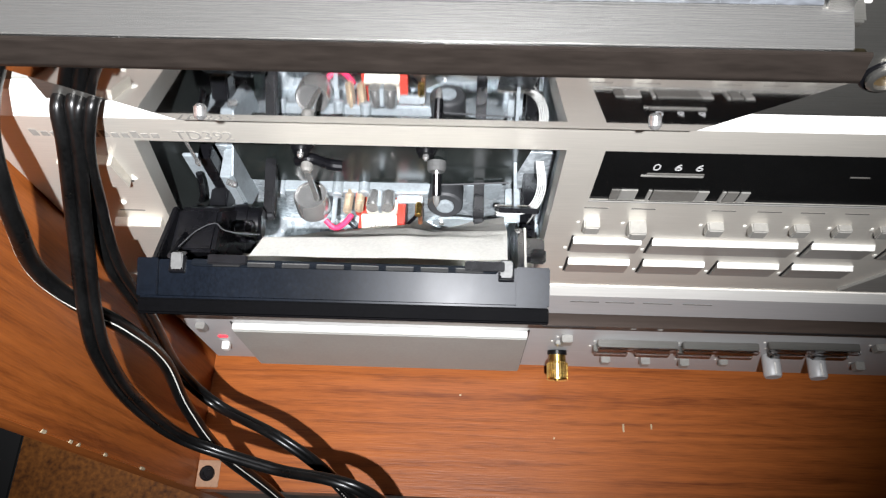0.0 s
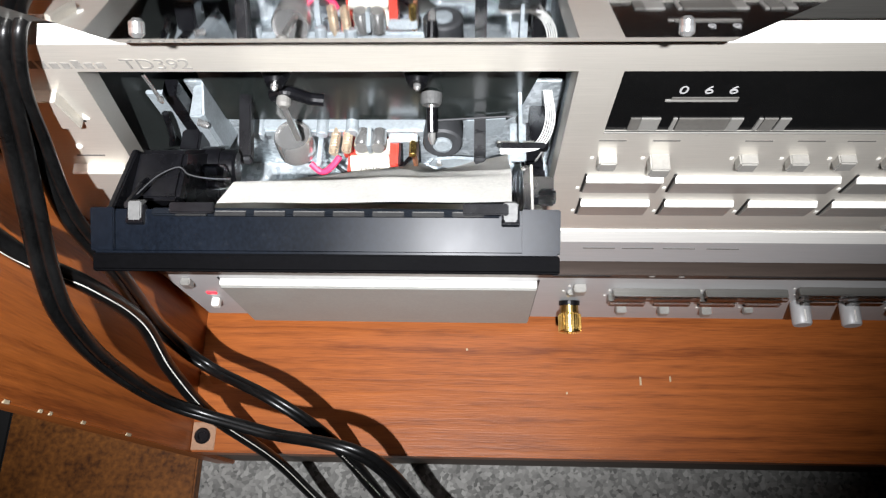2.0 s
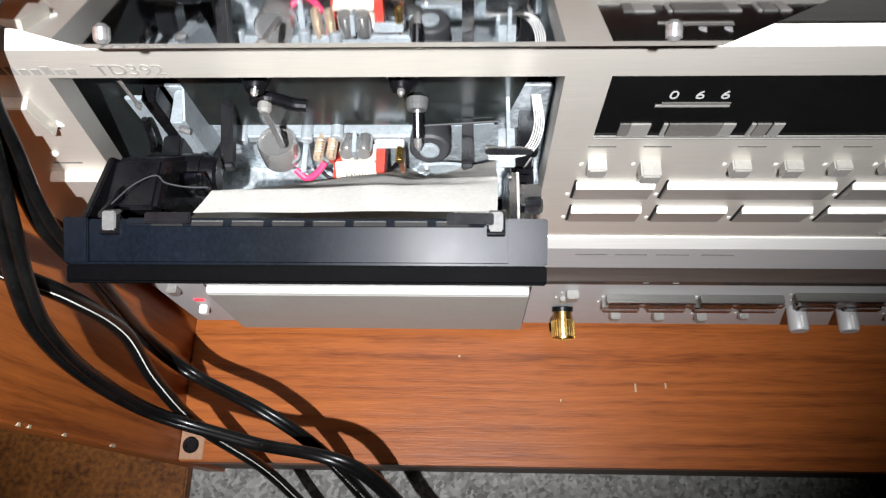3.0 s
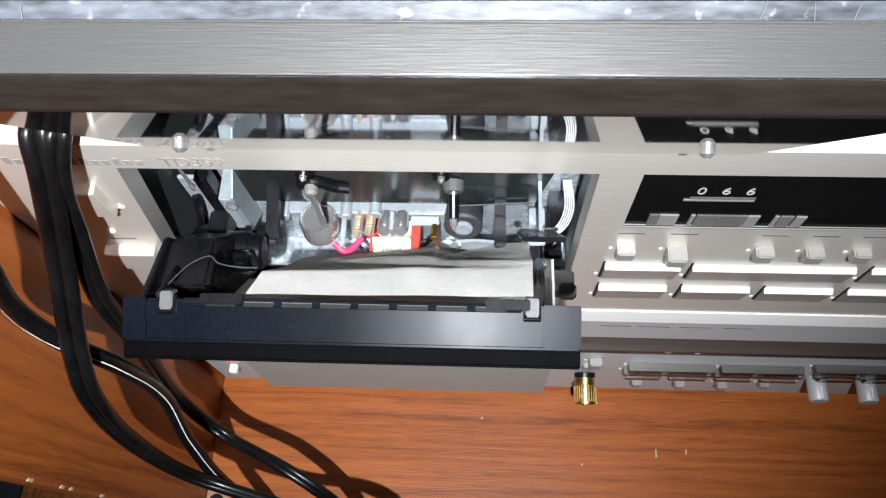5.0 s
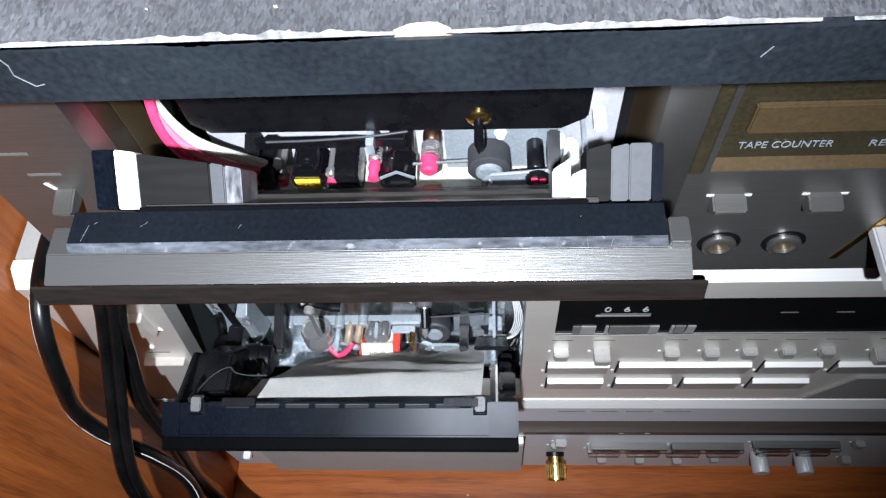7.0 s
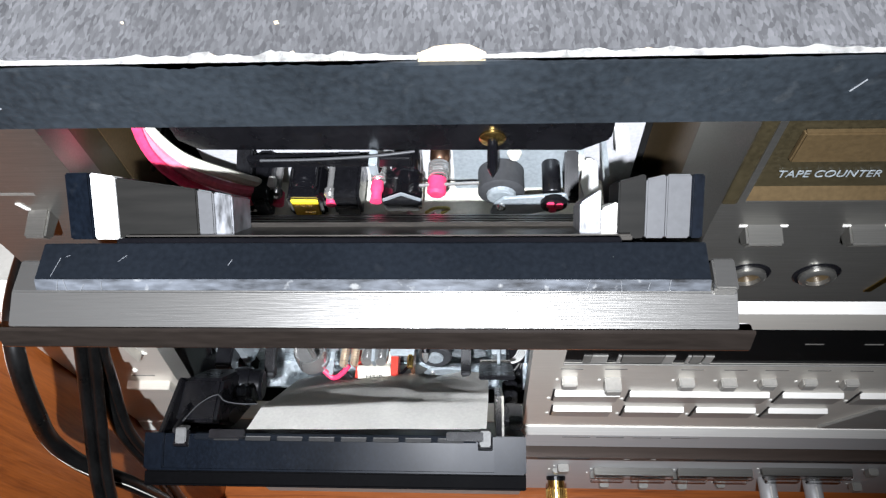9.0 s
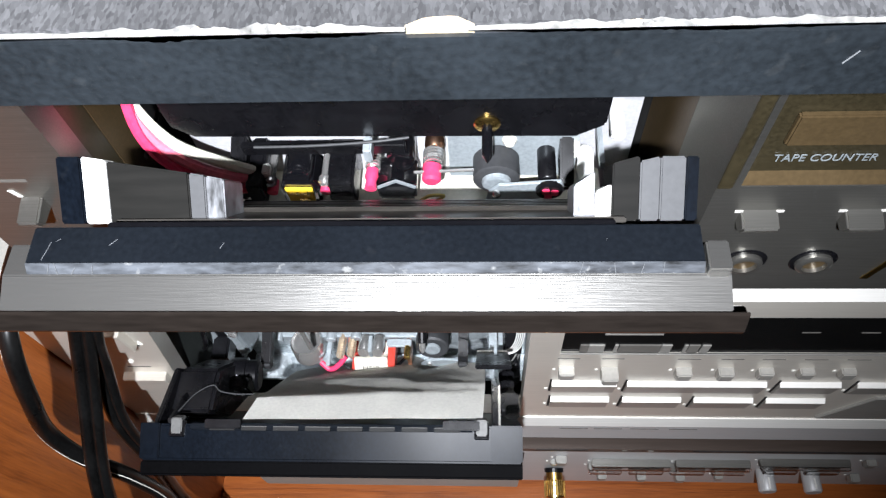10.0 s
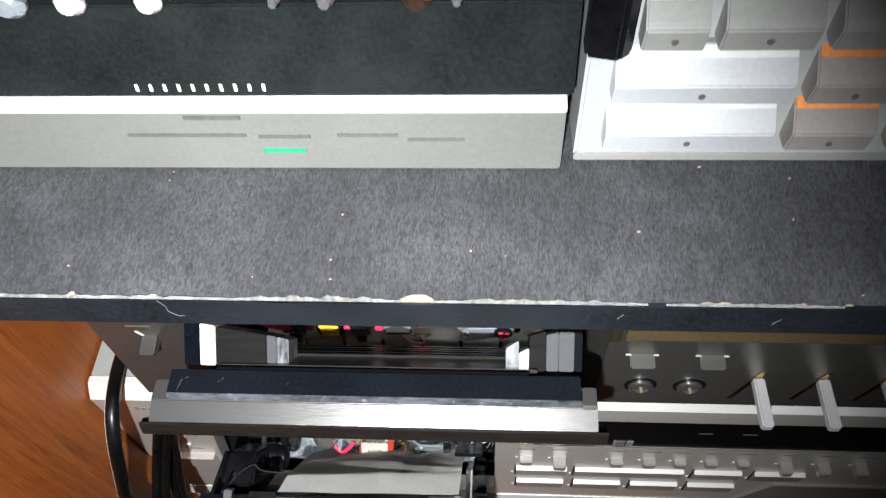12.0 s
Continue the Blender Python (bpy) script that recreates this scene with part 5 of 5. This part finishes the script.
for x0, w, z in ((-0.0640, 0.030, 0.4905), (-0.0310, 0.013, 0.4900), (-0.0113, 0.015, 0.4905), (0.0060, 0.014, 0.4890), (-0.0480, 0.014, 0.4965)):
    part("flap_print", box(x0, x0 + w, 0.1612, 0.1618, z, z + 0.0010, 0), FLAPINK, top)
part("flap_print", box(-0.0310, -0.0200, 0.1611, 0.1618, 0.4848, 0.4862, 0), GREEN, top, "green printed word bar")
for k in range(10):
    part("flap_tick", prof_x([(0.1643, 0.5030), (0.1647, 0.5048), (0.1651, 0.5048), (0.1649, 0.5030)], -0.0580 + 0.0034 * k, -0.0572 + 0.0034 * k, 0), PALE, top)
for x0, w, m in ((-0.085, 0.012, GREYMET), (-0.070, 0.010, WHITE), (-0.052, 0.009, CREAM), (-0.022, 0.004, CHROME), (-0.012, 0.006, CHROME), (0.006, 0.009, COPPER), (0.017, 0.004, CHROME)):
    part("head_part", lathe((x0 + w / 2, 0.1760, 0.5260), (x0 + w / 2, 0.1655, 0.5262), [(0, w * 0.35), (0.8, w * 0.35), (1, w * 0.2)], 14), m, top)


def big_key(x0, x1, z0, z1, cap, body):
    part("large_key", prof_x([(0.1592, z1 - 0.0062), (0.1600, z1 - 0.0050), (0.1658, z1), (0.1660, z0), (0.1602, z0)], x0, x1, 0.0004), body, top, "large key with a sloping top")
    part("key_cap", prof_x([(0.1634, z1 - 0.0016), (0.1657, z1 + 0.0004), (0.1659, z1), (0.1637, z1 - 0.0020)], x0 + 0.0003, x1 - 0.0003, 0.0001), cap, top)
    xm = (x0 + x1) / 2
    part("key_sign", lathe((xm, 0.1604, z0 + 0.0030), (xm, 0.1595, z0 + 0.0031), [(0, 0.0008), (1, 0.0008)], 10), PRINT, top)
    part("key_caption", box(xm - 0.0035, xm + 0.0035, 0.1652, 0.1656, z1 + 0.0010, z1 + 0.0022, 0), GREYPRINT, top)


DUNKEY = mat("dun_grey_key", (0.30, 0.275, 0.25), 0.4, var=0.06, scale=40)
PALEGREEN = mat("pale_green_strip", (0.40, 0.62, 0.45), 0.5, var=0.05)
for z0, z1, cap in ((0.4868, 0.4995, ORANGE), (0.5022, 0.5148, ORANGE)):
    big_key(0.0535, 0.0925, z0, z1, WHITE, UPKEY)
    big_key(0.0965, 0.1155, z0, z1, cap, DUNKEY)
    big_key(0.1205, 0.1420, z0, z1, UPGREY, DUNKEY)
part("flap_hinge", prof_z([(0.0460, 0.1600), (0.0530, 0.1585), (0.0560, 0.1610), (0.0560, 0.1655), (0.0460, 0.1655)], 0.5160, 0.5420, 0.0008), BLACK, top, "black flap hinge")
for x0, x1 in ((0.0575, 0.0705), (0.0735, 0.0930), (0.0965, 0.1175), (0.1205, 0.1420)):
    big_key(x0, x1, 0.5176, 0.5300, PALEGREEN, UPGREY)

# ---- cables ----
def cable(name, pts, r, label, stripe=False, strands=1):
    """Strands lie side by side along one run."""
    t = thing(name, pts[-1], label, "cable", "hanging cables")
    path = smooth_path(pts, 10)
    for k in range(strands):
        off = Vector(((k - (strands - 1) / 2) * 1.9 * r, 0.0006 * (k % 2), 0.0))
        part("sheath", sweep([p + off for p in path], r, 14), CABLE, t, "", True)
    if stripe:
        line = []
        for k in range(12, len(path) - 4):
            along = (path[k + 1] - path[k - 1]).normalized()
            # stripe's side is turned along the run to fit the camera's view
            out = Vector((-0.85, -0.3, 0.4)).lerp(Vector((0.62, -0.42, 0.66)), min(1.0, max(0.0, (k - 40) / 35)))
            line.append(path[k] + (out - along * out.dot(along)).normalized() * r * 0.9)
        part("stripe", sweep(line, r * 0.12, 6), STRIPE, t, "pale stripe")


cable("audio_cable", [(-0.1090, 0.163, 0.3368), (-0.1092, 0.1555, 0.3380), (-0.1110, 0.1490, 0.3270), (-0.1192, 0.138, 0.2986), (-0.1238, 0.118, 0.2701), (-0.1255, 0.108, 0.2499), (-0.1294, 0.102, 0.208), (-0.1236, 0.096, 0.1594), (-0.0854, 0.086, 0.1501), (-0.0399, 0.076, 0.1528), (-0.0099, 0.05, 0.0728), (0.0601, 0.02, -0.006), (0.1601, -0.02, -0.006)], 0.0021, "pair of glossy black audio cables hanging in front of the decks", False, 2)
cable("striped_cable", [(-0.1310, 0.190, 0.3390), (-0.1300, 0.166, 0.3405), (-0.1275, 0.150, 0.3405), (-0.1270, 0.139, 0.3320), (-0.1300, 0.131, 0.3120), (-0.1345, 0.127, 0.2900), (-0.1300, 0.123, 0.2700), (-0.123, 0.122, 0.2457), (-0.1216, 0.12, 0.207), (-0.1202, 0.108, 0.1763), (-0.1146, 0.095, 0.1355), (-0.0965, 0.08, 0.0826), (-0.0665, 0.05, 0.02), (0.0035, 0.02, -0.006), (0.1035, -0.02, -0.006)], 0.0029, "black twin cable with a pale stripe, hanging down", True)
cable("thin_cable", [(-0.1035, 0.163, 0.3362), (-0.1040, 0.1550, 0.3370), (-0.1090, 0.1490, 0.3240), (-0.1149, 0.146, 0.3025), (-0.1194, 0.136, 0.2715), (-0.1214, 0.131, 0.2323), (-0.1319, 0.128, 0.1672), (-0.1208, 0.118, 0.1363), (-0.0832, 0.1, 0.1437), (-0.0581, 0.083, 0.1186), (-0.0281, 0.05, 0.0386), (0.0419, 0.02, -0.006), (0.1419, -0.02, -0.006)], 0.0018, "pair of thin black cables with small white print", False, 2)

# small white print on the thin cable, as plain bars
print_run = smooth_path([(-0.0832, 0.1, 0.1437), (-0.0581, 0.083, 0.1186), (-0.0281, 0.05, 0.0386)], 40)
printed = [ob for ob in bpy.data.objects if ob.name.startswith("thin_cable")][0]
for k in range(6, 66):
    if k % 7 == 0:
        continue
    at, ahead = print_run[k], (print_run[k + 1] - print_run[k]).normalized()
    out = Vector((0.25, -0.45, 0.85))
    out = (out - ahead * out.dot(ahead)).normalized() * 0.00185 + Vector((-0.0017, 0, 0))
    part("print_bar", rod(at + out, at + out + ahead * 0.00055, 0.00022, 5), STRIPE, printed)
